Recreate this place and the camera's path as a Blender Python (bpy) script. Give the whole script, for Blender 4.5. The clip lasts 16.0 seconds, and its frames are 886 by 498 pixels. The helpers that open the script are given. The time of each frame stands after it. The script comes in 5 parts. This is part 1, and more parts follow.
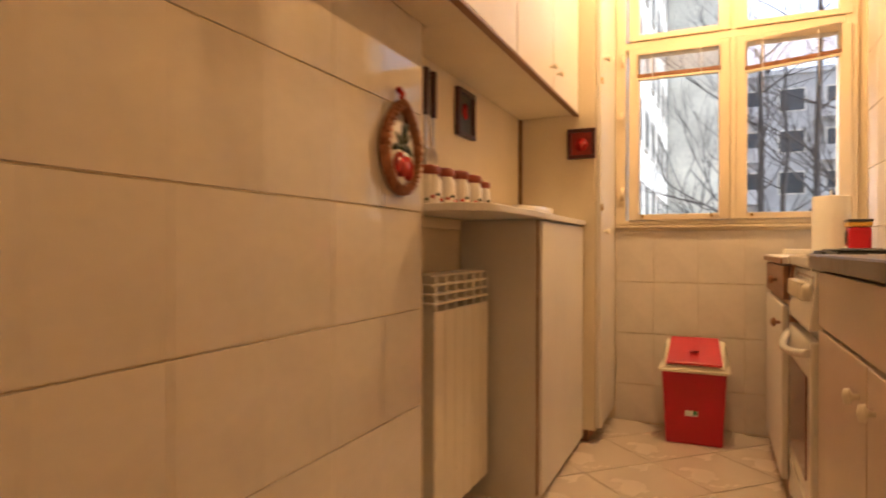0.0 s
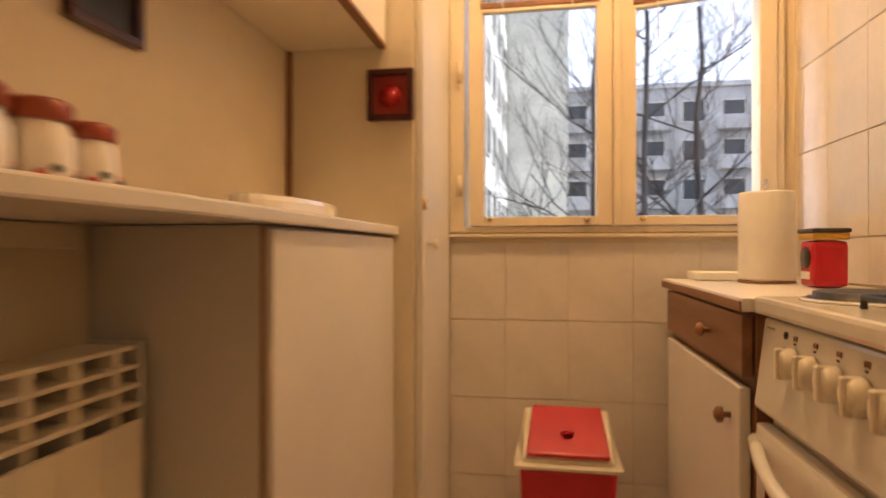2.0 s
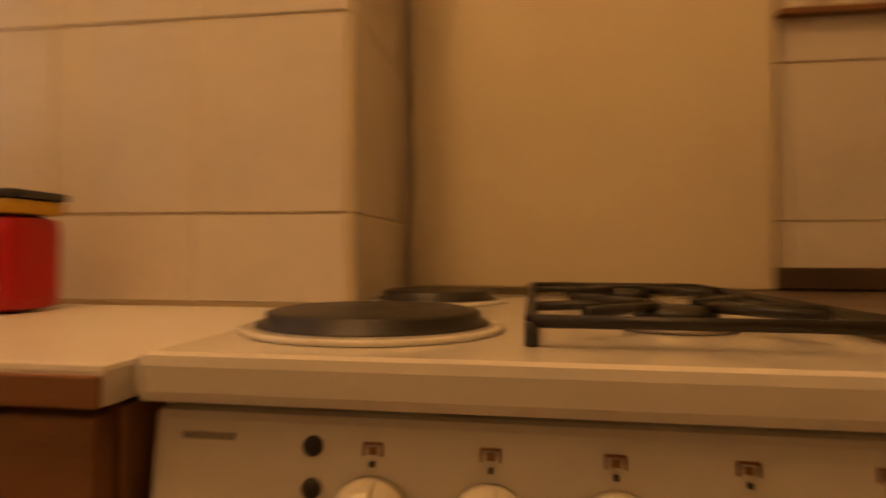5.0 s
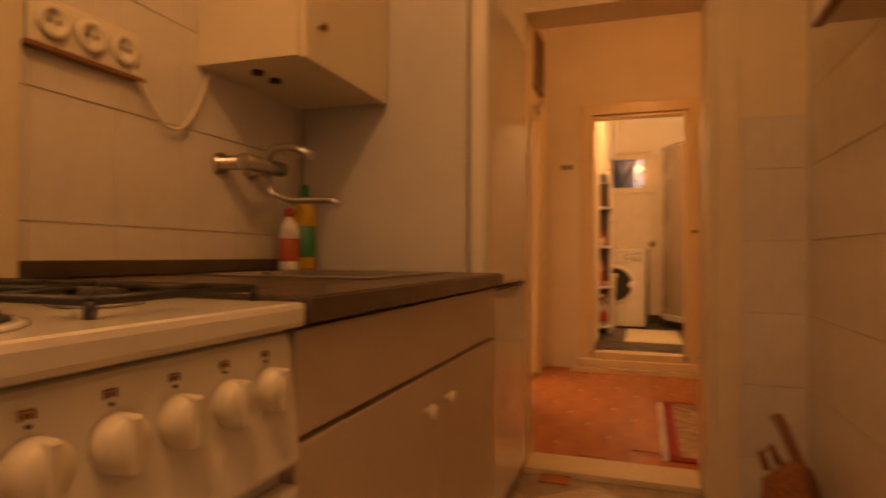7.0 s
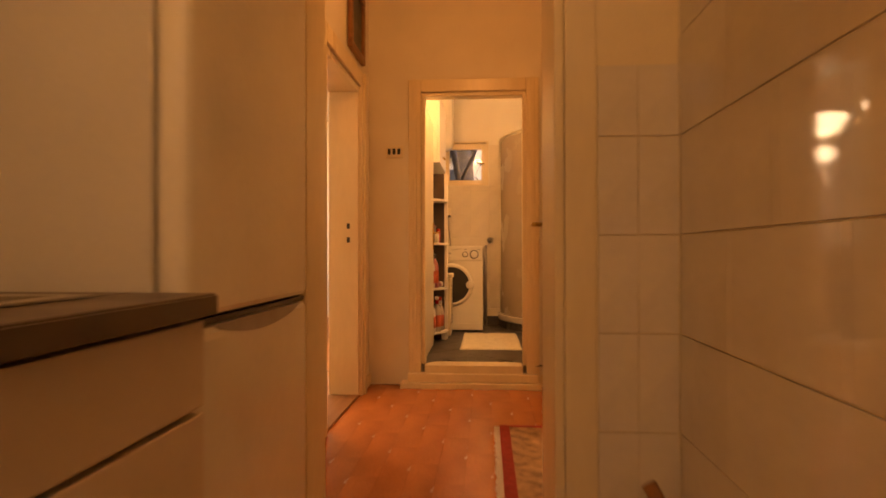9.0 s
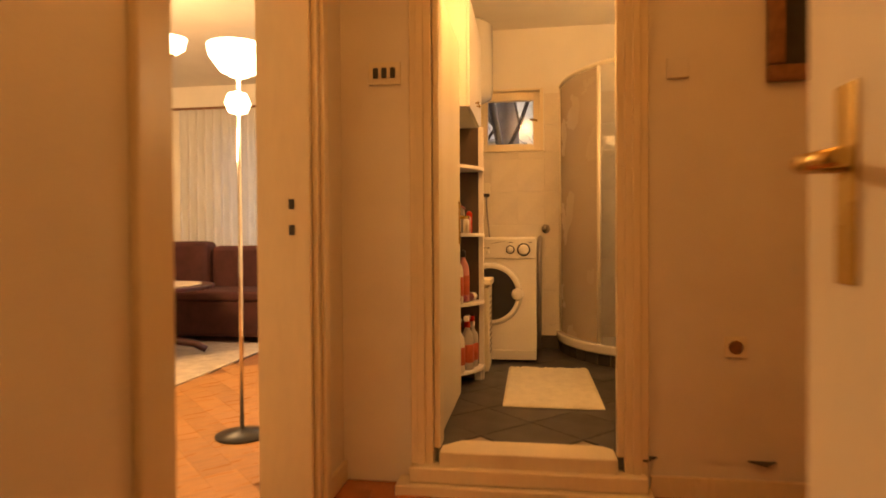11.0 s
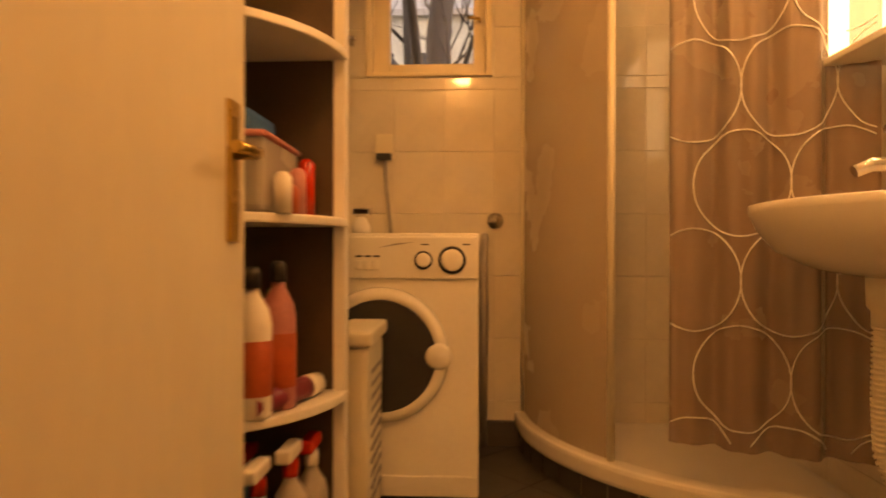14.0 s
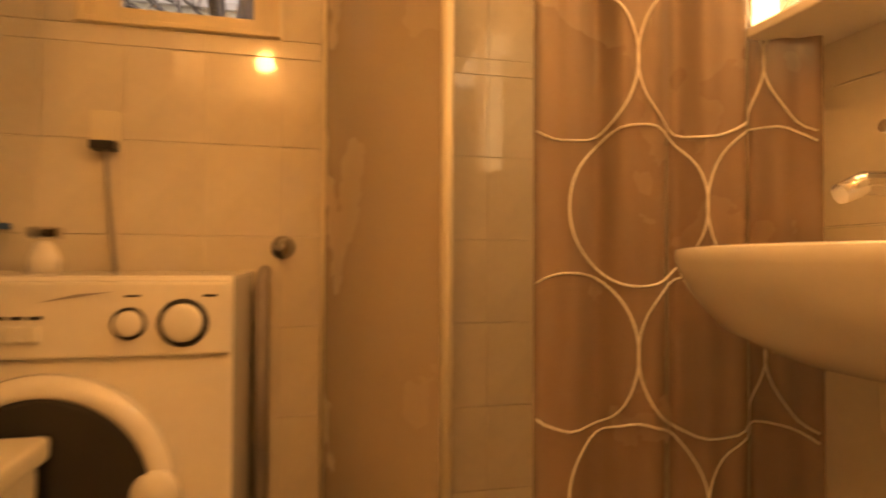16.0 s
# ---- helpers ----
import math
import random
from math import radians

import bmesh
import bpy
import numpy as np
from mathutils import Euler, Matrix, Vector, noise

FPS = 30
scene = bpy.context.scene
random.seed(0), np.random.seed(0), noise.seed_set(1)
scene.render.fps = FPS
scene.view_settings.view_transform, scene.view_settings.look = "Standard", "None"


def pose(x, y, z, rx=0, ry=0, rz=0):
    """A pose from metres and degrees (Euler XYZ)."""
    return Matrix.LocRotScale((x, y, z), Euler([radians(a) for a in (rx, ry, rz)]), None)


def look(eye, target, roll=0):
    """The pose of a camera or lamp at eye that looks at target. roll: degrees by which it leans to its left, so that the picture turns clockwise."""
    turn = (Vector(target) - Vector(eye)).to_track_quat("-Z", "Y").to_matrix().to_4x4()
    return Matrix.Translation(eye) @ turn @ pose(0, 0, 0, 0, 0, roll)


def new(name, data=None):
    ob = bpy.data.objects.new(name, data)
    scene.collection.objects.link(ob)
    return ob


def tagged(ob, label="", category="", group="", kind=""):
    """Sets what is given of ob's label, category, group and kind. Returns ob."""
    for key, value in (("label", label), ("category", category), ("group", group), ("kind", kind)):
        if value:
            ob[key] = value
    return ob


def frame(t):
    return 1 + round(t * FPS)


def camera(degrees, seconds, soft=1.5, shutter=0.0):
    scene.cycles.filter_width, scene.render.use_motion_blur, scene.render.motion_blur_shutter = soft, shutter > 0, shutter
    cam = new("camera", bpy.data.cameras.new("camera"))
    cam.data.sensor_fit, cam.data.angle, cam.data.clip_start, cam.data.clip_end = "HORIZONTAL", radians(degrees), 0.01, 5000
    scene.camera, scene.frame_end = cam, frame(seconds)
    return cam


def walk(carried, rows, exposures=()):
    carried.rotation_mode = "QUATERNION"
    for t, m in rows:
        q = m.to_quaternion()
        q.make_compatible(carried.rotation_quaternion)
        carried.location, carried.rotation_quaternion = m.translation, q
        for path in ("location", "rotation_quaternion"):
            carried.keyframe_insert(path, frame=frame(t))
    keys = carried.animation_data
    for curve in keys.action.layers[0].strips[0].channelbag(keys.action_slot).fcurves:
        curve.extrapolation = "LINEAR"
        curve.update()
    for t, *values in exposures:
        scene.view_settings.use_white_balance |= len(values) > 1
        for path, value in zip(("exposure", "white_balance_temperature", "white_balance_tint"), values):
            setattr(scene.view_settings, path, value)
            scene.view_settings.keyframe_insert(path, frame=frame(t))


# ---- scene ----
cam = camera(73.1, 16.0, 1.7, 0.8)
PATH = [
    (0, (2.165, 0.119, 0.885), (0.343, -0.706, 0.879), 0.1),
    (0.5, (1.883, 0.074, 0.898), (0.0, -0.6, 0.891), -0.1),
    (1, (1.592, 0.018, 0.905), (-0.329, -0.541, 0.908), 0.0),
    (1.5, (1.285, -0.014, 0.915), (-0.661, -0.473, 0.918), -0.1),
    (2, (0.983, -0.019, 0.944), (-0.988, -0.361, 0.946), -0.0),
    (2.5, (0.744, -0.044, 0.943), (-1.255, -0.117, 0.942), 0.0),
    (3, (0.6, -0.045, 0.932), (-1.391, 0.152, 0.935), -0.1),
    (3.2, (0.544, -0.028, 0.921), (-1.438, 0.243, 0.933), -0.0),
    (5.5, (-0.039, 0.014, 0.92), (0.499, 1.94, 0.944), 0.1),
    (6, (-0.129, -0.007, 0.934), (1.089, 1.578, 0.94), 0.0),
    (6.5, (-0.28, -0.028, 0.926), (1.43, 1.006, 0.932), 0.1),
    (7, (-0.355, -0.056, 0.921), (1.54, 0.584, 0.941), 0.4),
    (7.5, (-0.365, -0.071, 0.924), (1.608, 0.258, 0.949), 0.1),
    (8, (-0.241, -0.088, 0.915), (1.751, 0.088, 0.938), -0.0),
    (8.5, (0.066, -0.124, 0.929), (2.061, 0.019, 0.947), -0.1),
    (9, (0.45, -0.096, 0.934), (2.445, 0.049, 0.946), -0.1),
    (9.2, (0.65, -0.075, 0.946), (2.644, 0.078, 0.958), -0.3),
    (11.3, (2.521, -0.014, 0.989), (4.498, 0.283, 0.96), -0.3),
    (11.5, (2.663, -0.005, 1.002), (4.643, 0.273, 0.97), -0.2),
    (12, (3.089, 0.008, 1.023), (5.073, 0.257, 0.983), -0.2),
    (12.5, (3.544, 0.032, 0.996), (5.533, 0.242, 0.972), -0.2),
    (13, (3.923, 0.017, 0.959), (5.917, 0.17, 0.946), -0.1),
    (13.5, (4.238, -0.03, 0.957), (6.231, 0.135, 0.95), -0.0),
    (14, (4.486, -0.029, 0.95), (6.484, 0.059, 0.95), 0.1),
    (14.5, (4.688, -0.028, 0.969), (6.682, -0.18, 0.985), 0.3),
    (15, (4.888, -0.079, 0.964), (6.865, -0.38, 0.995), 0.3),
    (15.5, (5.052, -0.12, 1.022), (7.028, -0.428, 1.044), 0.2),
    (16, (5.188, -0.176, 1.03), (7.131, -0.648, 1.069), 0.3),
]
walk(cam, [(t, look(eye, target, roll)) for t, eye, target, roll in PATH],
     exposures=[(0.0, 1.68, 5600, 16), (1.5, 1.48, 5600, 17), (3.2, 1.25, 5450, 15), (5.3, 0.42, 8000, 29), (7.0, 0.47, 8800, 42), (9.2, 0.67, 8400, 33), (11.3, 0.62, 8000, 23), (13.0, 0.48, 9300, 30), (16.0, 0.62, 9200, 28)])

# ---- light ----
world = bpy.data.worlds.new("overcast_sky")
scene.world = world
world.use_nodes = True
wn = world.node_tree.nodes
sky = wn.new("ShaderNodeTexSky")
sky.sky_type, sky.sun_disc = "NISHITA", False
sky.sun_elevation, sky.sun_rotation = radians(35), radians(200)
sky.dust_density, sky.air_density = 4.0, 1.0
pale = wn.new("ShaderNodeHueSaturation")
pale.inputs["Saturation"].default_value = 0.12
world.node_tree.links.new(sky.outputs[0], pale.inputs["Color"])
world.node_tree.links.new(pale.outputs[0], wn["Background"].inputs[0])
wn["Background"].inputs[1].default_value = 0.15
sun_data = bpy.data.lights.new("sun", "SUN")
sun_data.energy, sun_data.angle, sun_data.color = 2.5, radians(20), (1, 0.96, 0.9)
sun = new("sun", sun_data)
sun.matrix_world = look((1, 14, 18), (0, 0, 0))


def lamp(name, at, watts, colour, radius=0.06):
    d = bpy.data.lights.new(name, "POINT")
    d.energy, d.color, d.shadow_soft_size = watts, colour, radius
    o = new(name, d)
    o.location = at
    return o


WARM = (1.0, 0.52, 0.17)
lamp("kitchen_lamp_light", (-0.35, 0.08, 2.45), 17, (1.0, 0.58, 0.22), 0.08)
lamp("hall_lamp_light", (3.1, -0.05, 2.55), 9.5, (1.0, 0.45, 0.12), 0.08)
lamp("bathroom_lamp_light", (4.87, 0.03, 2.25), 16, WARM, 0.06)
lamp("mirror_light", (5.75, -0.78, 1.92), 3.7, (1.0, 0.58, 0.22), 0.05)
lamp("living_lamp_light", (5.6, 2.9, 2.2), 120, (1.0, 0.66, 0.32), 0.12)


# ---- materials ----
def mat(name, colour, rough=0.5, vary=0.12, scale=6.0, bump=0.05, fine=120.0, metal=0.0, coat=0.0, piece=0.0, stretch=(1, 1, 1), glow=0.0):
    """A painted, stained or worn surface: broad stains, fine grain, slight relief."""
    m = bpy.data.materials.new(name)
    m.use_nodes = True
    n, l = m.node_tree.nodes, m.node_tree.links
    b = n["Principled BSDF"]
    co = n.new("ShaderNodeTexCoord")
    mp = n.new("ShaderNodeMapping")
    mp.inputs["Scale"].default_value = stretch
    l.new(co.outputs["Object"], mp.inputs[0])
    broad = n.new("ShaderNodeTexNoise")
    broad.inputs["Scale"].default_value, broad.inputs["Detail"].default_value = scale, 5
    grain = n.new("ShaderNodeTexNoise")
    grain.inputs["Scale"].default_value, grain.inputs["Detail"].default_value = fine, 3
    l.new(mp.outputs[0], broad.inputs["Vector"])
    l.new(mp.outputs[0], grain.inputs["Vector"])
    add = n.new("ShaderNodeMath")
    add.operation = "MULTIPLY_ADD"
    l.new(grain.outputs["Fac"], add.inputs[0])
    add.inputs[1].default_value = 0.35
    l.new(broad.outputs["Fac"], add.inputs[2])
    last = add
    if piece:
        info = n.new("ShaderNodeObjectInfo")
        pm = n.new("ShaderNodeMath")
        pm.operation = "MULTIPLY_ADD"
        l.new(info.outputs["Random"], pm.inputs[0])
        pm.inputs[1].default_value = piece
        l.new(add.outputs[0], pm.inputs[2])
        last = pm
    ramp = n.new("ShaderNodeValToRGB")
    ramp.color_ramp.elements[0].position, ramp.color_ramp.elements[1].position = 0.4, 0.95 + piece
    ramp.color_ramp.elements[0].color = (*[min(1, c * (1 + vary * 0.5)) for c in colour], 1)
    ramp.color_ramp.elements[1].color = (*[c * (1 - vary) for c in colour], 1)
    l.new(last.outputs[0], ramp.inputs[0])
    l.new(ramp.outputs[0], b.inputs["Base Color"])
    rr = n.new("ShaderNodeMapRange")
    rr.inputs["To Min"].default_value, rr.inputs["To Max"].default_value = max(0.02, rough - 0.08), min(1, rough + 0.1)
    l.new(broad.outputs["Fac"], rr.inputs[0])
    l.new(rr.outputs[0], b.inputs["Roughness"])
    b.inputs["Metallic"].default_value, b.inputs["Coat Weight"].default_value = metal, coat
    if bump:
        bp = n.new("ShaderNodeBump")
        bp.inputs["Strength"].default_value, bp.inputs["Distance"].default_value = bump, 0.01
        l.new(add.outputs[0], bp.inputs["Height"])
        l.new(bp.outputs[0], b.inputs["Normal"])
    if glow:
        b.inputs["Emission Color"].default_value, b.inputs["Emission Strength"].default_value = (*colour, 1), glow
    return m


def glass(name, colour=(1, 1, 1), rough=0.0):
    m = bpy.data.materials.new(name)
    m.use_nodes = True
    b = m.node_tree.nodes["Principled BSDF"]
    b.inputs["Base Color"].default_value = (*colour, 1)
    b.inputs["Transmission Weight"].default_value, b.inputs["Roughness"].default_value, b.inputs["IOR"].default_value = 1.0, rough, 1.3
    return m


TILE = mat("cream_glazed_tile", (0.74, 0.69, 0.62), -0.02, 0.1, 5, 0.006, 40, piece=0.08)
TILE_B = mat("white_glazed_tile", (0.76, 0.7, 0.6), -0.03, 0.09, 5, 0.006, 40, piece=0.08)
GROUT = mat("grey_grout", (0.42, 0.35, 0.28), 0.9, 0.3, 14, 0.2)
PLASTER = mat("cream_wall_paint", (0.8, 0.7, 0.52), 0.7, 0.1, 3, 0.1, 160)
PAINT = mat("white_wall_paint", (0.8, 0.76, 0.68), 0.75, 0.08, 3, 0.08, 180)
GLOSS = mat("cream_gloss_paint", (0.78, 0.68, 0.5), 0.3, 0.12, 4, 0.08, 40, stretch=(1, 1, 0.3))
DOORP = mat("ivory_door_paint", (0.78, 0.7, 0.55), 0.32, 0.1, 3, 0.06, 50, stretch=(1, 1, 0.2))
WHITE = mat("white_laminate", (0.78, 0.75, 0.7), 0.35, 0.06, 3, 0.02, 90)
BEIGE = mat("beige_laminate", (0.6, 0.5, 0.4), 0.4, 0.08, 3, 0.02, 90)
# white panels turned from the light: their shade is put into the grey
WHITE_SHADED = mat("shaded_white_side_panel", (0.62, 0.6, 0.56), 0.45, 0.08, 2.5, 0.03, 90)
CREAM = mat("cream_laminate", (0.74, 0.66, 0.5), 0.4, 0.08, 3, 0.02, 90)
ENAMEL = mat("white_enamel", (0.8, 0.77, 0.7), 0.16, 0.08, 4, 0.01, 60, coat=0.4)
IVORY = mat("ivory_plastic", (0.8, 0.74, 0.6), 0.3, 0.06, 8, 0.02)
PORC = mat("white_porcelain", (0.82, 0.78, 0.72), 0.1, 0.05, 4, 0.0, coat=0.5)
BROWN = mat("brown_wood", (0.26, 0.12, 0.055), 0.4, 0.35, 4, 0.1, 70, stretch=(0.4, 6, 6))
DARKTOP = mat("brown_worktop", (0.09, 0.06, 0.042), 0.32, 0.3, 9, 0.05, 150)
STEEL = mat("brushed_steel", (0.5, 0.48, 0.45), 0.3, 0.15, 6, 0.02, 200, metal=1.0)
CHROME = mat("chrome", (0.7, 0.68, 0.65), 0.1, 0.08, 10, 0.0, metal=1.0)
BRASS = mat("brass", (0.6, 0.42, 0.16), 0.25, 0.15, 10, 0.02, metal=1.0)
BLACK = mat("black_iron", (0.025, 0.022, 0.02), 0.45, 0.3, 20, 0.1)
BLKPL = mat("black_plastic", (0.03, 0.028, 0.026), 0.35, 0.2, 12, 0.03)
RED = mat("red_plastic", (0.5, 0.004, 0.01), 0.36, 0.12, 6, 0.02)
REDLID = mat("red_brown_lid", (0.3, 0.06, 0.025), 0.35, 0.3, 30, 0.05)
KFLOOR = mat("beige_floor_tile", (0.64, 0.56, 0.47), 0.25, 0.07, 5, 0.03, 60, piece=0.1)
HFLOOR = mat("red_brown_parquet", (0.5, 0.17, 0.065), 0.24, 0.38, 2.6, 0.02, 50, stretch=(1, 1.6, 1), piece=0.05)
LFLOOR = mat("honey_parquet", (0.52, 0.26, 0.1), 0.28, 0.4, 5, 0.06, 60, stretch=(5, 0.5, 5), piece=0.2)
SLATE = mat("dark_slate_tile", (0.075, 0.068, 0.062), 0.38, 0.3, 7, 0.08, 60, piece=0.15)
MATF = mat("cream_bath_mat", (0.8, 0.74, 0.58), 0.95, 0.12, 20, 0.8, 300)
RUGR = mat("red_rug_border", (0.3, 0.025, 0.02), 0.95, 0.3, 30, 0.5, 300)
RUGB = mat("beige_patterned_rug", (0.42, 0.27, 0.16), 0.95, 0.7, 16, 0.5, 200)
SOFA = mat("dark_red_velvet", (0.055, 0.012, 0.01), 0.85, 0.4, 9, 0.3, 200)
CUSH = mat("red_patterned_cushion_cloth", (0.5, 0.13, 0.1), 0.85, 0.85, 18, 0.3, 200)
CARPET = mat("pale_carpet", (0.46, 0.39, 0.31), 0.95, 0.3, 10, 0.5, 250)
CLOTH = mat("white_curtain", (0.8, 0.78, 0.75), 0.9, 0.08, 8, 0.1)
WICK = mat("woven_wicker", (0.36, 0.14, 0.06), 0.7, 0.5, 50, 0.6, 200)
LEAFD = mat("dark_green_glaze", (0.03, 0.05, 0.02), 0.3, 0.3, 20, 0.0)
CHERRY = mat("red_glaze", (0.55, 0.03, 0.02), 0.2, 0.3, 15, 0.0)
FRAMEB = mat("dark_red_frame", (0.06, 0.012, 0.01), 0.3, 0.3, 10, 0.03)
PICD = mat("dark_picture", (0.03, 0.028, 0.022), 0.35, 0.5, 10, 0.0)
PICR = mat("red_picture", (0.35, 0.03, 0.02), 0.4, 0.4, 14, 0.0)
PAPER = mat("white_paper", (0.82, 0.8, 0.74), 0.9, 0.05, 20, 0.1, 200)
YELLOW = mat("yellow_plastic", (0.62, 0.36, 0.03), 0.35, 0.15, 8, 0.0)
GREEN = mat("green_plastic", (0.03, 0.22, 0.1), 0.4, 0.2, 8, 0.0)
ORANGE = mat("orange_label", (0.45, 0.09, 0.045), 0.5, 0.3, 20, 0.0)
PINK = mat("pink_plastic", (0.5, 0.2, 0.2), 0.4, 0.2, 15, 0.0)
PURPLE = mat("maroon_tube", (0.2, 0.02, 0.05), 0.4, 0.2, 10, 0.0)
BLUE = mat("blue_plastic", (0.04, 0.13, 0.32), 0.35, 0.2, 8, 0.0)
BLIND = mat("grey_blind_slat", (0.36, 0.33, 0.31), 0.5, 0.2, 10, 0.02)
BARK = mat("grey_bark", (0.075, 0.065, 0.06), 0.95, 0.5, 6, 0.8, 40, stretch=(1, 1, 0.3))
FACADE = mat("pale_render", (0.76, 0.75, 0.66), 0.9, 0.35, 0.5, 0.1, 8)
FACADE2 = mat("grey_concrete", (0.56, 0.56, 0.57), 0.9, 0.35, 0.4, 0.1, 8)
PANE_D = mat("dark_far_pane", (0.05, 0.06, 0.07), 0.1, 0.5, 0.7, 0.0)
GRASS = mat("winter_grass", (0.09, 0.08, 0.05), 0.95, 0.5, 0.5, 0.3, 6)
GLASS = glass("clear_glass")
# dark glass; its red tint stands in for the red bin mirrored there
OVENG = mat("oven_glass_with_bin_reflection", (0.16, 0.05, 0.035), 0.06, 0.3, 5, 0.0)
MIRROR = mat("mirror_glass", (0.85, 0.85, 0.83), 0.02, 0.02, 5, 0.0, metal=1.0)
LIT = mat("lit_opal_glass", (1.0, 0.78, 0.42), 0.4, 0.02, 4, 0.0, glow=2.2)
LITG = mat("glowing_lamp_glass", (1.0, 0.82, 0.5), 0.4, 0.02, 4, 0.0, glow=9.0)


def frosted(name, colour, alpha):
    """A milky plastic sheet, part clear."""
    m = mat(name, colour, 0.25, 0.08, 3, 0.02)
    n, l = m.node_tree.nodes, m.node_tree.links
    clear = n.new("ShaderNodeBsdfTransparent")
    mix = n.new("ShaderNodeMixShader")
    mix.inputs[0].default_value = alpha
    l.new(clear.outputs[0], mix.inputs[1])
    l.new(n["Principled BSDF"].outputs[0], mix.inputs[2])
    l.new(mix.outputs[0], n["Material Output"].inputs[0])
    return m


MILK = frosted("milky_shower_panel", (0.62, 0.52, 0.4), 0.72)
SHEER = frosted("clear_plastic_curtain", (0.3, 0.205, 0.15), 0.72)
DARKGLASS = mat("dark_door_glass", (0.02, 0.017, 0.015), 0.08, 0.2, 6, 0.0)
NET = mat("white_net_curtain", (0.82, 0.82, 0.82), 0.9, 0.06, 8, 0.1)
_n, _l = NET.node_tree.nodes, NET.node_tree.links
_thin, _mix = _n.new("ShaderNodeBsdfTranslucent"), _n.new("ShaderNodeMixShader")
_thin.inputs["Color"].default_value = (0.85, 0.86, 0.88, 1)
_mix.inputs[0].default_value = 0.6
_l.new(_n["Principled BSDF"].outputs[0], _mix.inputs[1])
_l.new(_thin.outputs[0], _mix.inputs[2])
_l.new(_mix.outputs[0], _n["Material Output"].inputs[0])
BOTTLEG = frosted("thin_bottle_plastic", (0.7, 0.66, 0.6), 0.6)


# ---- building blocks ----
def box(bm, x0, x1, y0, y1, z0, z1, bev=0.0, seg=2):
    vs = [bm.verts.new((x, y, z)) for x in (x0, x1) for y in (y0, y1) for z in (z0, z1)]
    fs = [bm.faces.new([vs[i] for i in q]) for q in ((0, 1, 3, 2), (4, 6, 7, 5), (0, 4, 5, 1), (2, 3, 7, 6), (0, 2, 6, 4), (1, 5, 7, 3))]
    if bev:
        es = list({e for f in fs for e in f.edges})
        bmesh.ops.bevel(bm, geom=es, offset=bev, segments=seg, affect="EDGES", profile=0.6)
    return bm


def B(x0, x1, y0, y1, z0, z1, bev=0.0, seg=2):
    return box(bmesh.new(), x0, x1, y0, y1, z0, z1, bev, seg)


def lathe(profile, at=(0, 0, 0), axis="z", n=24):
    """A turned body: profile of (radius, height) along an axis."""
    bm = bmesh.new()
    rings = []
    for r, h in profile:
        ring = []
        for i in range(n):
            a = 2 * math.pi * i / n
            p = (r * math.cos(a), r * math.sin(a), h)
            if axis == "x":
                p = (p[2], p[0], p[1])
            elif axis == "y":
                p = (p[1], p[2], p[0])
            ring.append(bm.verts.new((p[0] + at[0], p[1] + at[1], p[2] + at[2])))
        rings.append(ring)
    for a, b in zip(rings, rings[1:]):
        for i in range(n):
            bm.faces.new((a[i], a[(i + 1) % n], b[(i + 1) % n], b[i]))
    for ring, r in ((rings[0], profile[0][0]), (rings[-1], profile[-1][0])):
        if r > 1e-4:
            bm.faces.new(ring)
    bmesh.ops.recalc_face_normals(bm, faces=bm.faces)
    for f in bm.faces:
        f.smooth = len(f.verts) == 4
    return bm


def tube(bm, pts, r, n=8, taper=None):
    """A round bar through points."""
    pts = [Vector(p) for p in pts]
    rings = []
    for i, p in enumerate(pts):
        d = (pts[min(i + 1, len(pts) - 1)] - pts[max(i - 1, 0)]).normalized()
        u = d.orthogonal().normalized() if not rings else (u - d * u.dot(d)).normalized()
        v = d.cross(u)
        rad = r if taper is None else r + (taper - r) * i / max(1, len(pts) - 1)
        rings.append([bm.verts.new(p + rad * (u * math.cos(2 * math.pi * k / n) + v * math.sin(2 * math.pi * k / n))) for k in range(n)])
    for a, b in zip(rings, rings[1:]):
        for k in range(n):
            bm.faces.new((a[k], a[(k + 1) % n], b[(k + 1) % n], b[k])).smooth = True
    bm.faces.new(rings[0][::-1])
    bm.faces.new(rings[-1])
    return bm


def prism(outline, z0, z1, bev=0.0):
    """An upright slab over a plan outline."""
    bm = bmesh.new()
    lo = [bm.verts.new((x, y, z0)) for x, y in outline]
    hi = [bm.verts.new((x, y, z1)) for x, y in outline]
    n = len(outline)
    top = bm.faces.new(hi)
    bot = bm.faces.new(lo[::-1])
    for i in range(n):
        bm.faces.new((lo[i], lo[(i + 1) % n], hi[(i + 1) % n], hi[i]))
    bmesh.ops.recalc_face_normals(bm, faces=bm.faces)
    if bev:
        bmesh.ops.bevel(bm, geom=list({e for f in (top, bot) for e in f.edges}), offset=bev, segments=2, affect="EDGES", profile=0.6)
    return bm


def mesh_of(name, bm, material):
    me = bpy.data.meshes.new(name)
    bm.to_mesh(me)
    bm.free()
    me.materials.append(material)
    return me


def part(name, bm, material, parent, label=""):
    o = new(name, mesh_of(name, bm, material))
    o.parent = parent
    if parent.type == "EMPTY":
        o.matrix_parent_inverse = Matrix.Translation(parent.location).inverted()
    return tagged(o, label)


def thing(name, at, label, category, group=""):
    e = new(name)
    e.empty_display_size = 0.05
    e.location = at
    return tagged(e, label, category, group)


def solid(name, bm, material, label, category, group=""):
    return tagged(new(name, mesh_of(name, bm, material)), label, category, group)


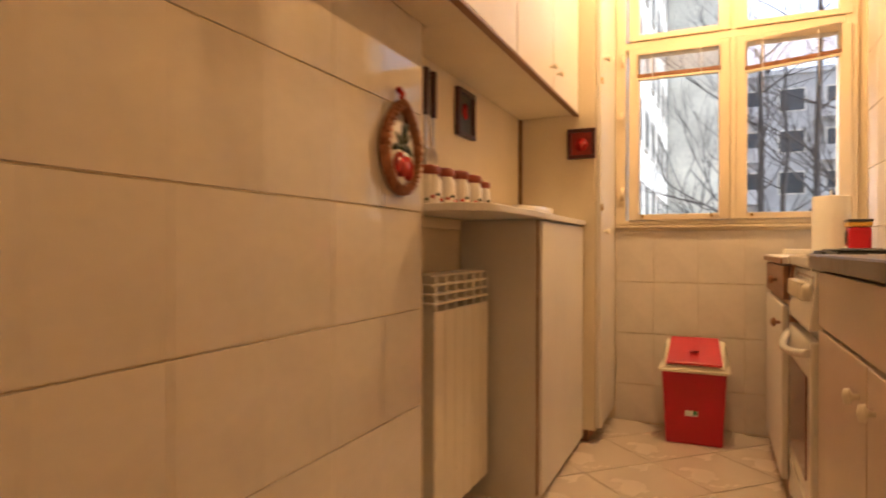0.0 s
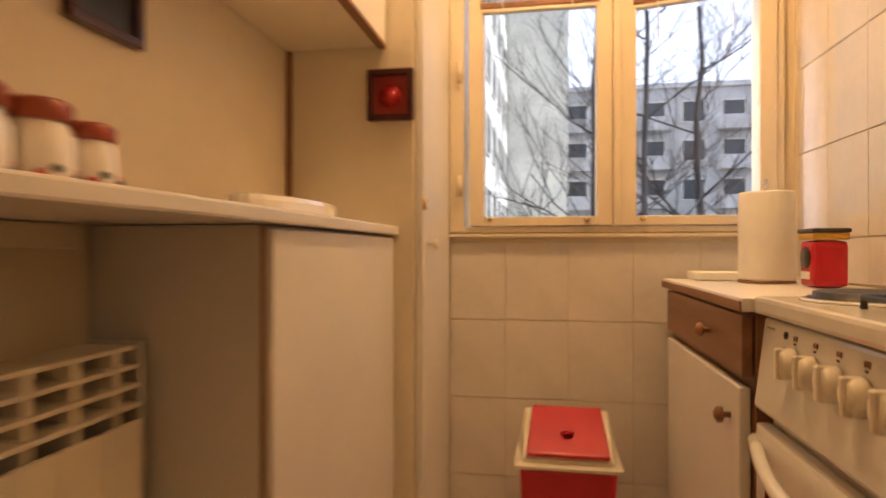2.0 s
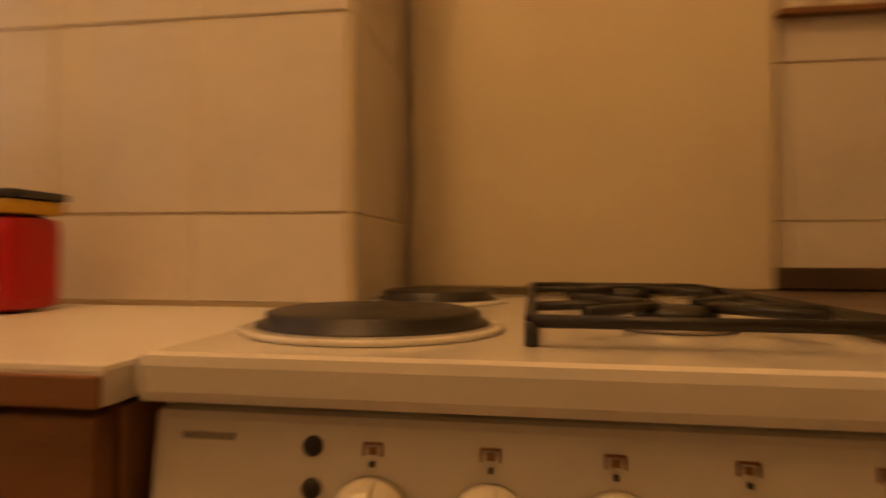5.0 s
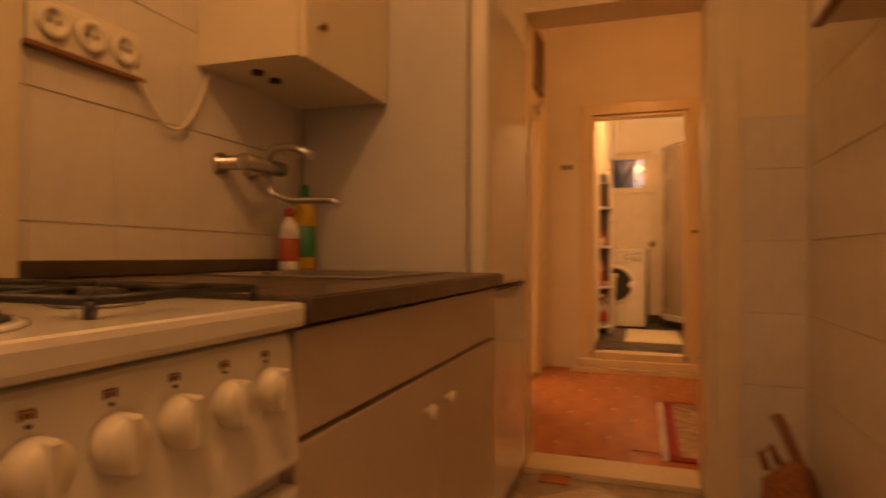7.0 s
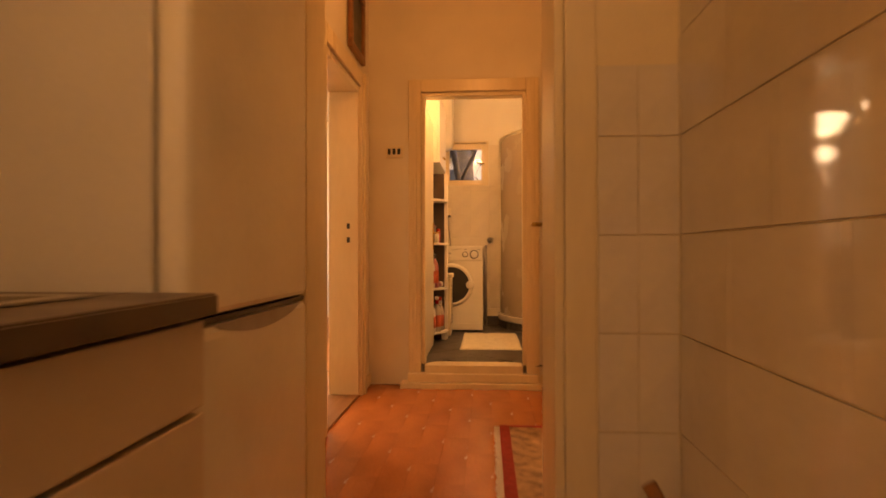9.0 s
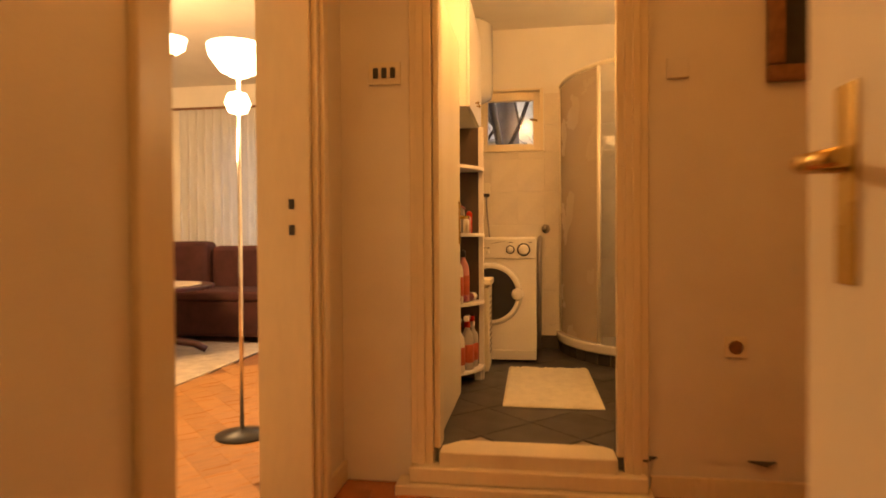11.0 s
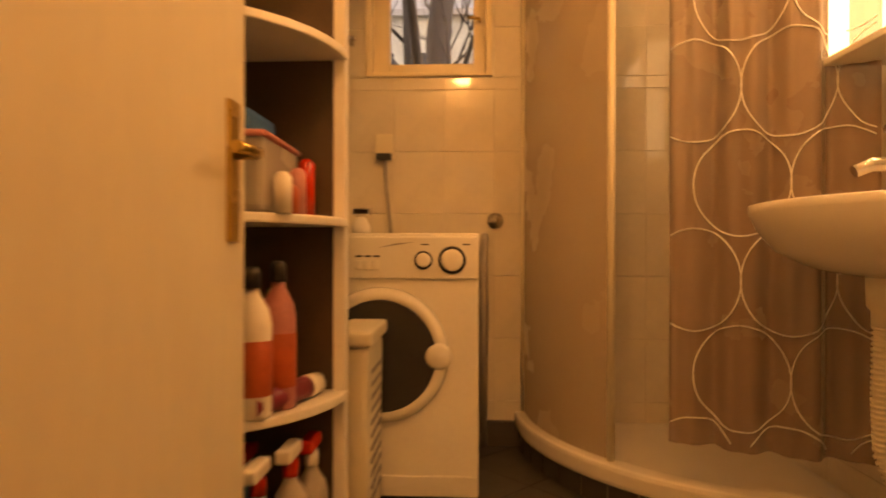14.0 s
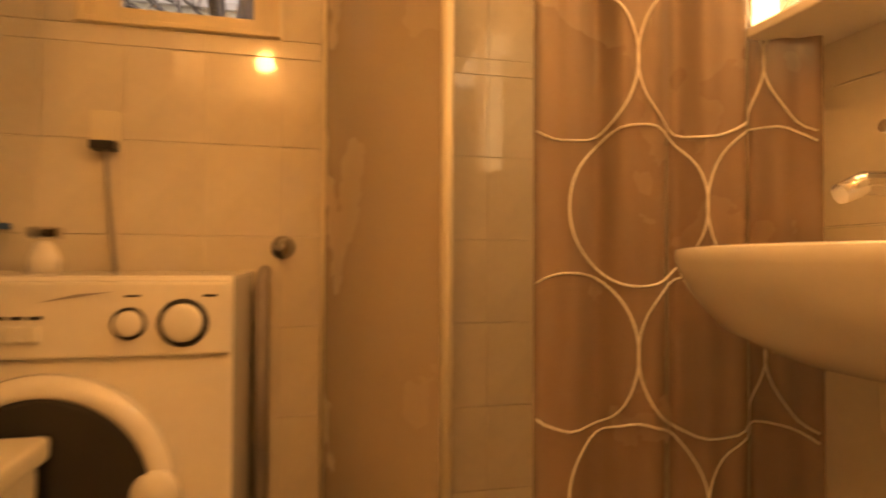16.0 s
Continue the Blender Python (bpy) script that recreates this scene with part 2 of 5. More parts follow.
def setting(name, bm, material, label="", category=""):
    return tagged(new(name, mesh_of(name, bm, material)), label, category or name.split("_")[0], "", "structure")


def tiles(parent, material, axis, face, out, u0, u1, v0, v1, du, dv, uo=0.0, vo=0.0, gap=0.0022, name="tile", butt=0.0007):
    """Glazed tiles on an upright face. axis: the wall's normal; out: +1 or -1, the side they show."""
    shared = {}
    i0, i1 = math.floor((u0 - uo) / du), math.ceil((u1 - uo) / du)
    j0, j1 = math.floor((v0 - vo) / dv), math.ceil((v1 - vo) / dv)
    for i in range(i0, i1):
        for j in range(j0, j1):
            a0, a1 = max(u0, uo + i * du), min(u1, uo + (i + 1) * du)
            b0, b1 = max(v0, vo + j * dv), min(v1, vo + (j + 1) * dv)
            if a1 - a0 < 0.012 or b1 - b0 < 0.012:
                continue
            w, h = round(a1 - a0 - butt, 4), round(b1 - b0 - gap, 4)
            if (w, h) not in shared:
                if axis == "x":
                    bm = B(0, 0.004, -w / 2, w / 2, -h / 2, h / 2)
                    far = [v for v in bm.verts if (v.co.x > 0.002) == (out > 0)]
                else:
                    bm = B(-w / 2, w / 2, 0, 0.004, -h / 2, h / 2)
                    far = [v for v in bm.verts if (v.co.y > 0.002) == (out > 0)]
                for v in far:
                    for k in range(3):
                        if k != "xy".index(axis):
                            v.co[k] *= 1 - (0.0012 if k == 2 else 0.0004) / max(0.02, abs(v.co[k]))
                shared[w, h] = mesh_of(name, bm, material)
            o = new(name, shared[w, h])
            o.parent = parent
            p = face if out > 0 else face - 0.004
            wob = random.uniform(-0.0006, 0.0006)
            c, d = (a0 + a1) / 2, (b0 + b1) / 2
            o.location = (p + wob, c, d) if axis == "x" else (c, p + wob, d)


def floor_pieces(parent, material, x0, x1, y0, y1, z, size, turn=45, name="tile", long=None, gap=0.003, inside=None):
    """Laid pieces in a turned grid, cut at the room's edge by keeping those whose middle lies inside."""
    a = radians(turn)
    long = long or size
    me = mesh_of(name, box(bmesh.new(), -long / 2 + gap / 2, long / 2 - gap / 2, -size / 2 + gap / 2, size / 2 - gap / 2, -0.006, 0.0), material)
    cx, cy = (x0 + x1) / 2, (y0 + y1) / 2
    reach = max(x1 - x0, y1 - y0)
    for j in range(-int(reach / size) - 1, int(reach / size) + 2):
        for i in range(-int(reach / long) - 1, int(reach / long) + 2):
            u, v = (i + (0.37 * j % 1 if long != size else 0)) * long, j * size
            x, y = cx + u * math.cos(a) - v * math.sin(a), cy + u * math.sin(a) + v * math.cos(a)
            if x0 <= x <= x1 and y0 <= y <= y1 and (inside is None or inside(x, y)):
                o = new(name, me)
                o.parent = parent
                o.location, o.rotation_euler = (x, y, z + random.uniform(-0.0004, 0.0004)), (0, 0, a)


# ---- structure: kitchen ----
H = 2.85
bm = B(-1.3, -1.02, -0.95, -0.34, -0.1, H)
box(bm, -1.3, -1.02, -0.34, 0.70, -0.1, 1.0)
box(bm, -1.3, -1.02, -0.34, 0.70, 2.72, H)
box(bm, -1.3, -1.02, 0.70, 1.2, -0.1, H)
wall_window = setting("wall_west", bm, PLASTER, "cream painted outer wall with the kitchen window")
bm = B(0.70, 2.06, -0.95, -0.606, 0, H)
wall_s = setting("wall_south", bm, PLASTER, "kitchen side wall clad in cream tiles")
setting("wall_niche", B(-1.02, 0.70, -0.95, -0.72, 0, H), PLASTER, "cream painted niche wall behind the shelf")
wall_n1 = setting("wall_north_pier", B(-1.02, -0.17, 0.736, 1.2, 0, H), PLASTER, "tiled wall pier beside the kitchen window")
wall_n = setting("wall_north", B(-0.17, 2.2, 1.066, 1.25, 0, H), PLASTER, "tiled wall behind the cooker")
bm = B(2.06, 2.38, -0.95, -0.30, 0, H)
box(bm, 2.2, 2.38, -1.6, -0.95, 0, H)
box(bm, 2.2, 2.38, -0.30, 0.46, 1.99, H)
box(bm, 2.2, 2.38, 0.46, 1.2, 0, H)
wall_k = setting("wall_kitchen_door", bm, PLASTER, "wall with the doorless kitchen opening")
kfloor = setting("floor_kitchen", B(-1.02, 2.2, -0.72, 1.03, -0.1, -0.008), GROUT, "beige tiled kitchen floor")
setting("ceiling_kitchen", B(-1.3, 2.38, -0.95, 1.25, H, H + 0.1), PAINT, "plain white ceiling")
# opening trim of the kitchen
bm = B(2.045, 2.395, -0.30, -0.275, 0.02, 1.965, 0.004)
box(bm, 2.045, 2.06, -0.385, -0.302, 0.02, 2.06, 0.004)
box(bm, 2.185, 2.395, 0.435, 0.46, 0.02, 1.965, 0.004)
box(bm, 2.185, 2.395, -0.30, 0.46, 1.965, 1.99, 0.004)
box(bm, 2.38, 2.40, -0.39, -0.302, 0.0, 2.06, 0.004)
box(bm, 2.38, 2.40, 0.462, 0.55, 0.0, 2.06, 0.004)
box(bm, 2.38, 2.40, -0.302, 0.462, 1.992, 2.06, 0.004)
setting("trim_kitchen_opening", bm, GLOSS, "cream gloss painted door lining")
setting("threshold_kitchen", B(2.19, 2.40, -0.275, 0.435, -0.1, 0.018, 0.006), GLOSS, "pale painted threshold")

# ---- structure: hall ----
hfloor = setting("floor_hall", B(2.38, 4.74, -1.6, 0.74, -0.1, -0.003), HFLOOR, "red brown parquet hall floor")
bm = B(2.38, 3.46, 0.74, 0.92, 0, H)
box(bm, 3.46, 4.31, 0.74, 0.92, 2.02, H)
box(bm, 4.31, 4.66, 0.74, 0.92, 0, H)
setting("wall_hall_north", bm, PAINT, "painted hall wall with the living room doorway")
setting("wall_hall_south", B(2.38, 4.74, -1.75, -1.6, 0, H), PAINT, "plain painted hall wall")
setting("ceiling_hall", B(2.38, 4.73, -1.75, 0.92, H, H + 0.1), PAINT, "plain white ceiling")
bm = B(4.66, 4.73, -1.6, -0.39, 0, H)
box(bm, 4.66, 4.73, -0.39, 0.36, 2.06, H)
box(bm, 4.66, 4.73, 0.36, 0.92, 0, H)
setting("wall_bathroom_door", bm, PAINT, "painted wall with the bathroom doorway")
bm = B(4.64, 4.74, 0.335, 0.36, 0.15, 2.035, 0.004)
box(bm, 4.63, 4.67, -0.385, -0.345, 0.15, 2.035, 0.004)
box(bm, 4.64, 4.74, -0.37, 0.36, 2.035, 2.06, 0.004)
for s in (0.362, -0.46):
    box(bm, 4.62, 4.66, s, s + 0.088, 0.0, 2.15, 0.006)
    box(bm, 4.608, 4.62, s + 0.03, s + 0.06, 0.0, 2.15, 0.004)
box(bm, 4.62, 4.66, -0.372, 0.362, 2.062, 2.15, 0.006)
setting("trim_bathroom_door", bm, GLOSS, "cream gloss painted moulded door frame")
bm = B(4.60, 4.76, -0.345, 0.335, -0.1, 0.15, 0.006)
box(bm, 4.54, 4.655, -0.47, 0.50, -0.1, 0.035, 0.006)
box(bm, 4.57, 4.655, -0.45, 0.45, 0.037, 0.095, 0.006)
setting("threshold_bathroom", bm, GLOSS, "raised cream painted bathroom threshold")
bm = B(4.285, 4.31, 0.735, 0.93, 0, 1.985, 0.004)
box(bm, 3.46, 3.485, 0.735, 0.93, 0, 1.985, 0.004)
box(bm, 3.46, 4.31, 0.735, 0.93, 1.985, 2.02, 0.004)
box(bm, 4.312, 4.43, 0.715, 0.738, 0, 2.12, 0.006)
box(bm, 4.34, 4.39, 0.70, 0.715, 0, 2.12, 0.005)
box(bm, 3.345, 3.458, 0.715, 0.738, 0, 2.12, 0.006)
box(bm, 3.46, 4.31, 0.715, 0.738, 2.022, 2.12, 0.006)
trim_l = setting("trim_living_door", bm, GLOSS, "cream gloss painted living room door frame")
bm = B(2.40, 3.345, 0.722, 0.738, 0, 0.08, 0.003)
box(bm, 4.43, 4.655, 0.722, 0.738, 0, 0.08, 0.003)
box(bm, 4.642, 4.658, -1.6, -0.47, 0, 0.08, 0.003)
setting("baseboard", bm, GLOSS, "painted hall baseboard")

setting("threshold_living", B(3.46, 4.31, 0.735, 0.93, -0.1, 0.012, 0.004), BROWN, "brown wooden door threshold")

# ---- structure: living room ----
lfloor = setting("floor_living", B(2.3, 9.0, 0.92, 6.5, -0.1, -0.008), BROWN, "honey parquet living room floor")
setting("wall_living_north", B(2.3, 9.0, 6.5, 6.7, 0, H), PAINT, "white living room wall")
setting("wall_living_west", B(2.15, 2.3, 1.2, 6.7, 0, H), PAINT, "white living room wall")
bm = B(9.0, 9.15, 0.92, 2.9, 0, H)
box(bm, 9.0, 9.15, 2.9, 3.75, 0, 0.9)
box(bm, 9.0, 9.15, 2.9, 3.75, 2.4, H)
box(bm, 9.0, 9.15, 3.75, 6.7, 0, H)
setting("wall_living_east", bm, PAINT, "white living room wall with a window")
lw = thing("window_3", (9.08, 3.32, 0.9), "living room window behind the net curtain", "window")
lw["kind"] = "structure"
bm = B(9.05, 9.11, 2.9, 2.96, 0.9, 2.4, 0.004)
box(bm, 9.05, 9.11, 3.69, 3.75, 0.9, 2.4, 0.004)
box(bm, 9.05, 9.11, 2.96, 3.69, 0.9, 0.97, 0.004)
box(bm, 9.05, 9.11, 2.96, 3.69, 2.33, 2.4, 0.004)
part("window_frame", bm, GLOSS, lw)
part("pane", B(9.075, 9.08, 2.96, 3.69, 0.97, 2.33), GLASS, lw).visible_shadow = False
setting("ceiling_living", B(2.15, 9.15, 0.92, 6.7, H, H + 0.1), PAINT, "white living room ceiling")

# ---- structure: bathroom ----
BF = 0.15
bfloor = setting("floor_bathroom", B(4.73, 6.95, -1.12, 0.66, -0.1, BF - 0.008), GROUT, "dark slate tiled bathroom floor")
bm = B(6.95, 7.25, -1.3, 0.87, -0.1, 1.66)
box(bm, 6.95, 7.25, -1.3, -0.12, 1.66, 2.14)
box(bm, 6.95, 7.25, 0.40, 0.87, 1.66, 2.14)
box(bm, 6.95, 7.25, -1.3, 0.87, 2.14, H)
wall_b = setting("wall_bathroom_east", bm, PAINT, "bathroom outer wall with white tiles and a small window")
wall_bs = setting("wall_bathroom_south", B(4.73, 6.95, -1.3, -1.126, 0, H), PAINT, "white tiled bathroom wall")
wall_bn = setting("wall_bathroom_north", B(4.73, 6.95, 0.666, 0.92, 0, H), PAINT, "white tiled bathroom wall")
setting("ceiling_bathroom", B(4.73, 7.25, -1.3, 0.87, H - 0.25, H - 0.15), PAINT, "plain white bathroom ceiling")

# ---- kitchen window ----
win = thing("window_1", (-1.03, 0.18, 1.0), "tall cream painted kitchen window with two casements and transom lights", "window")
win["kind"] = "structure"
bm = B(-1.12, -1.0, -0.34, -0.29, 1.0, 2.72, 0.004)
box(bm, -1.12, -1.0, 0.65, 0.70, 1.0, 2.72, 0.004)
box(bm, -1.12, -1.0, -0.29, 0.65, 1.0, 1.02, 0.003)
box(bm, -1.12, -1.0, -0.29, 0.65, 1.887, 1.925, 0.004)
box(bm, -1.12, -1.0, -0.29, 0.65, 2.67, 2.72, 0.004)
part("window_frame", bm, GLOSS, win, "cream gloss painted timber frame")
bm = B(-1.05, -0.975, 0.19, 0.215, 1.02, 1.887, 0.006)
box(bm, -1.10, -1.01, 0.17, 0.23, 1.927, 2.67, 0.006)
part("mullion", bm, GLOSS, win)
for y0, y1 in ((-0.225, 0.139), (0.262, 0.626)):
    bm = bmesh.new()
    for z0, z1 in ((1.022, 1.885), (1.927, 2.668)):
        b0 = 1.052 if z0 < 1.5 else 1.955
        t1 = 1.852 if z0 < 1.5 else 2.62
        box(bm, -1.06, -0.99, y0 - 0.05, y0, z0, z1, 0.004)
        box(bm, -1.06, -0.99, y1, y1 + 0.05, z0, z1, 0.004)
        box(bm, -1.06, -0.99, y0, y1, z0, b0, 0.003)
        box(bm, -1.06, -0.99, y0, y1, t1, z1, 0.003)
    part("casement", bm, GLOSS, win)
    for z0, z1 in ((1.052, 1.852), (1.955, 2.62)):
        pane = part("pane", B(-1.03, -1.026, y0, y1, z0, z1), GLASS, win, "clear glass pane")
        pane.visible_shadow = False
    for yy in (y0 + 0.02, y1 - 0.03):
        part("latch", lathe([(0.009, 0), (0.007, 0.02), (0.003, 0.024)], (-0.99, yy, 1.042), "x", 10), BRASS, win)
for zz in (1.12, 1.5, 1.8):
    part("hinge", lathe([(0.008, 0), (0.008, 0.07)], (-0.985, -0.305, zz), "z", 8), GLOSS, win)
setting("window_sill", B(-1.03, -0.99, -0.35, 0.70, 0.984, 0.996, 0.003), GLOSS, "narrow cream painted sill strip")
for y0, y1, drop, lean in ((-0.225, 0.139, 0.10, 0.0), (0.262, 0.626, 0.12, 0.09)):
    bl = thing("window_blind", (-1.0, (y0 + y1) / 2, 1.85), "grey slatted blind drawn up under the window head", "blind", "kitchen blinds")
    n = int(drop / 0.009)
    for k in range(n):
        z = 1.858 - k * 0.009
        bm = B(-1.012, -0.985, y0 - 0.01, y1 + 0.01, z, z + 0.003)
        for v in bm.verts:
            v.co.z += lean * (v.co.y - y0) - (v.co.x + 1) * 0.3
        part("slat", bm, BLIND, bl)
    z = 1.858 - n * 0.009 - 0.02
    bm = B(-1.015, -0.985, y0 - 0.01, y1 + 0.01, z, z + 0.02, 0.004)
    for v in bm.verts:
        v.co.z += lean * (v.co.y - y0)
    part("bottom_rail", bm, BROWN, bl, "brown bottom rail")
    bm = B(-1.013, -0.987, y0 - 0.01, y1 + 0.01, z - 0.012, z - 0.0005, 0.003)
    for v in bm.verts:
        v.co.z += lean * (v.co.y - y0)
    part("end_strip", bm, CREAM, bl, "cream end strip")
    for yy in (y0 + 0.06, y1 - 0.08):
        part("cord", tube(bmesh.new(), [(-0.984, yy, 1.865), (-0.98, yy + 0.005, z - 0.08 * lean / 0.09 - 0.03)], 0.0018, 5), CLOTH, bl)

setting("trim_niche", B(-0.557, -0.545, -0.718, -0.704, 1.007, 1.483, 0.002), BROWN, "dark brown corner strip", "trim")

# ---- kitchen, niche side ----
pantry = thing("pantry_cupboard", (-0.77, -0.53, 0), "tall cream cupboard with a narrow white door beside the window", "cupboard")
part("body", B(-1.015, -0.56, -0.715, -0.365, 0.06, 2.3, 0.003), CREAM, pantry, "cream side panel")
part("plinth", B(-1.0, -0.59, -0.70, -0.40, 0, 0.06), BROWN, pantry, "dark brown plinth")
door = part("door", B(-1.01, -0.575, -0.363, -0.342, 0.07, 2.29, 0.004), WHITE, pantry, "white laminate door")
part("handle", lathe([(0.006, 0), (0.006, 0.012), (0.014, 0.018), (0.014, 0.026), (0.004, 0.03)], (-0.64, -0.342, 0.96), "y", 14), IVORY, door)
part("handle", lathe([(0.006, 0), (0.006, 0.012), (0.014, 0.018), (0.014, 0.026), (0.004, 0.03)], (-0.64, -0.342, 1.75), "y", 14), IVORY, door)
for zz in (1.05, 1.62, 2.0):
    part("hinge", lathe([(0.006, 0), (0.006, 0.03)], (-0.58, -0.34, zz), "z", 8), BRASS, pantry)


def picture(name, x, y, z0, z1, w, axis, out, inner, label, lean=0.0):
    p = thing(name, (x, y, z0), label, "picture")
    t, d = 0.016, 0.02
    bm = bmesh.new()
    for u0, u1, v0, v1 in ((-w / 2, w / 2, z0, z0 + t), (-w / 2, w / 2, z1 - t, z1), (-w / 2, -w / 2 + t, z0 + t, z1 - t), (w / 2 - t, w / 2, z0 + t, z1 - t)):
        if axis == "x":
            box(bm, x, x + d * out, y + u0, y + u1, v0, v1, 0.002)
        else:
            box(bm, x + u0, x + u1, y, y + d * out, v0, v1, 0.002)
    part("frame", bm, FRAMEB, p)
    if axis == "x":
        part("print", B(x, x + 0.008 * out, y - w / 2 + t, y + w / 2 - t, z0 + t, z1 - t), inner, p)
        part("fruit", lathe([(0.0, 0), (0.024, 0.001), (0.03, 0.003), (0.0, 0.004)], (x + 0.0085 * out, y, (z0 + z1) / 2 - 0.004), "x", 20), CHERRY, p, "red fruit motif")
    else:
        part("print", B(x - w / 2 + t, x + w / 2 - t, y, y + 0.008 * out, z0 + t, z1 - t), inner, p)
        part("fruit", lathe([(0.0, 0), (0.03, 0.001), (0.0, 0.003)], (x, y + 0.0085 * out, (z0 + z1) / 2 + 0.01), "y", 20), CHERRY, p, "red fruit motif")
    return p


picture("framed_picture", -0.558, -0.425, 1.285, 1.42, 0.125, "x", 1, PICR, "small dark red framed picture of a fruit on the cupboard")
picture("framed_picture", 0.14, -0.718, 1.285, 1.455, 0.16, "y", 1, PICD, "small dark framed fruit picture hung on the niche wall")

wallcab = thing("wall_cabinet", (0.09, -0.58, 1.485), "long white wall cabinet with small knobs above the shelf", "cabinet")
bm = B(-0.558, 0.698, -0.718, -0.46, 1.485, 2.2, 0.002)
box(bm, 0.698, 1.30, -0.598, -0.46, 1.485, 2.2, 0.002)
part("body", bm, CREAM, wallcab, "cream cabinet carcass")
for k in range(4):
    x0 = -0.555 + k * 0.4635
    d = part("door", B(x0 + 0.002, x0 + 0.4605, -0.458, -0.44, 1.49, 2.198, 0.003), WHITE, wallcab, "white laminate door")
    part("handle", lathe([(0.004, 0), (0.005, 0.012), (0.011, 0.018), (0.009, 0.026), (0.0, 0.028)], (x0 + (0.05 if k % 2 else 0.41), -0.44, 1.56), "y", 12), IVORY, d)
part("edge_strip", B(-0.558, 1.30, -0.462, -0.438, 1.478, 1.488, 0.002), BROWN, wallcab, "worn brown lower edge")

out = [(-0.558, -0.718), (0.698, -0.718), (0.698, -0.60), (0.705, -0.60)]
for k in range(9):
    a = radians(90 * k / 8)
    out.append((0.555 + 0.15 * math.cos(a) + 0.045 * math.sin(a), -0.555 + 0.14 * math.sin(a)))
out += [(0.3, -0.405), (-0.558, -0.405)]
shelf = solid("shelf_board", prism(out, 0.983, 1.005, 0.004), WHITE, "white laminate shelf board with a rounded end in the niche", "shelf")
part("bracket", B(0.22, 0.66, -0.716, -0.69, 0.945, 0.981, 0.002), CREAM, shelf)
lowcab = thing("low_cabinet", (-0.17, -0.57, 0), "white low cabinet standing under the shelf board", "cabinet")
part("body", B(-0.558, 0.165, -0.716, -0.435, 0.0, 0.981, 0.002), WHITE_SHADED, lowcab, "white side panel with shade in its colour")
part("door", B(-0.556, 0.155, -0.433, -0.417, 0.03, 0.975, 0.003), WHITE, lowcab, "white laminate door")

part("edge_strip", B(0.157, 0.162, -0.4348, -0.4285, 0.03, 0.979, 0.001), BROWN, lowcab, "worn brown edge strip")
rad = thing("radiator", (0.45, -0.64, 0.1), "cream ribbed aluminium radiator under the shelf", "radiator")
for k in range(6):
    x0 = 0.205 + k * 0.073
    sec = part("section", B(x0 + 0.001, x0 + 0.072, -0.605, -0.595, 0.1, 0.70, 0.004), IVORY, rad)
    bm = B(x0 + 0.03, x0 + 0.044, -0.69, -0.606, 0.1, 0.805, 0.003)
    part("fin", bm, IVORY, rad)
    for j in range(4):
        z = 0.718 + j * 0.027
        part("louvre", B(x0 + 0.001, x0 + 0.074, -0.69, -0.596 - j * 0.004, z, z + 0.007, 0.002), IVORY, rad)
part("end_panel", B(0.195, 0.203, -0.69, -0.60, 0.1, 0.81, 0.002), WHITE_SHADED, rad)
part("valve", lathe([(0.012, 0), (0.012, 0.03), (0.022, 0.032), (0.022, 0.07), (0.018, 0.075)], (0.63, -0.645, 0.74), "x", 16), BLKPL, rad, "dark radiator valve knob")
part("pipe", tube(bmesh.new(), [(0.66, -0.66, 0.0), (0.66, -0.66, 0.72)], 0.01), IVORY, rad)

for k, (x, y, s) in enumerate(((0.625, -0.625, 1.0), (0.545, -0.615, 1.0), (0.468, -0.60, 1.0), (0.395, -0.585, 0.95), (0.33, -0.575, 0.82))):
    j = thing("storage_jar", (x, y, 1.005), "white ceramic jar with red fruit pattern and brown lid", "jar", "row of storage jars")
    r = 0.038 * s
    h = 0.085 * s
    body = part("body", lathe([(0.0, 0), (r * 0.92, 0.001), (r, 0.008), (r, h * 0.8), (r * 0.8, h), (r * 0.78, h + 0.004)], (x, y, 1.005)), PORC, j)
    part("lid", lathe([(r * 0.86, 0), (r * 0.95, 0.004), (r * 0.95, 0.02 * s), (r * 0.8, 0.026 * s), (0.0, 0.028 * s)], (x, y, 1.007 + h)), REDLID, j, "red brown lid")
    for a in range(7):
        an = radians(20 + a * 26)
        q = (x + r * math.cos(an), y + r * math.sin(an), 1.02 + (a % 3) * 0.007)
        m = lathe([(0.0, -0.006), (0.006, -0.002), (0.006, 0.002), (0.0, 0.006)], q, "z", 8)
        part("painted_fruit", m, CHERRY if a % 2 else LEAFD, body)
dish = thing("serving_dish", (-0.2, -0.56, 1.005), "long white dish lying on the shelf board", "dish")
bm = prism([(-0.19 + 0.21 * math.cos(a), -0.55 + 0.075 * math.sin(a)) for a in [2 * math.pi * k / 24 for k in range(24)]], 1.006, 1.045, 0.012)
part("body", bm, PORC, dish)
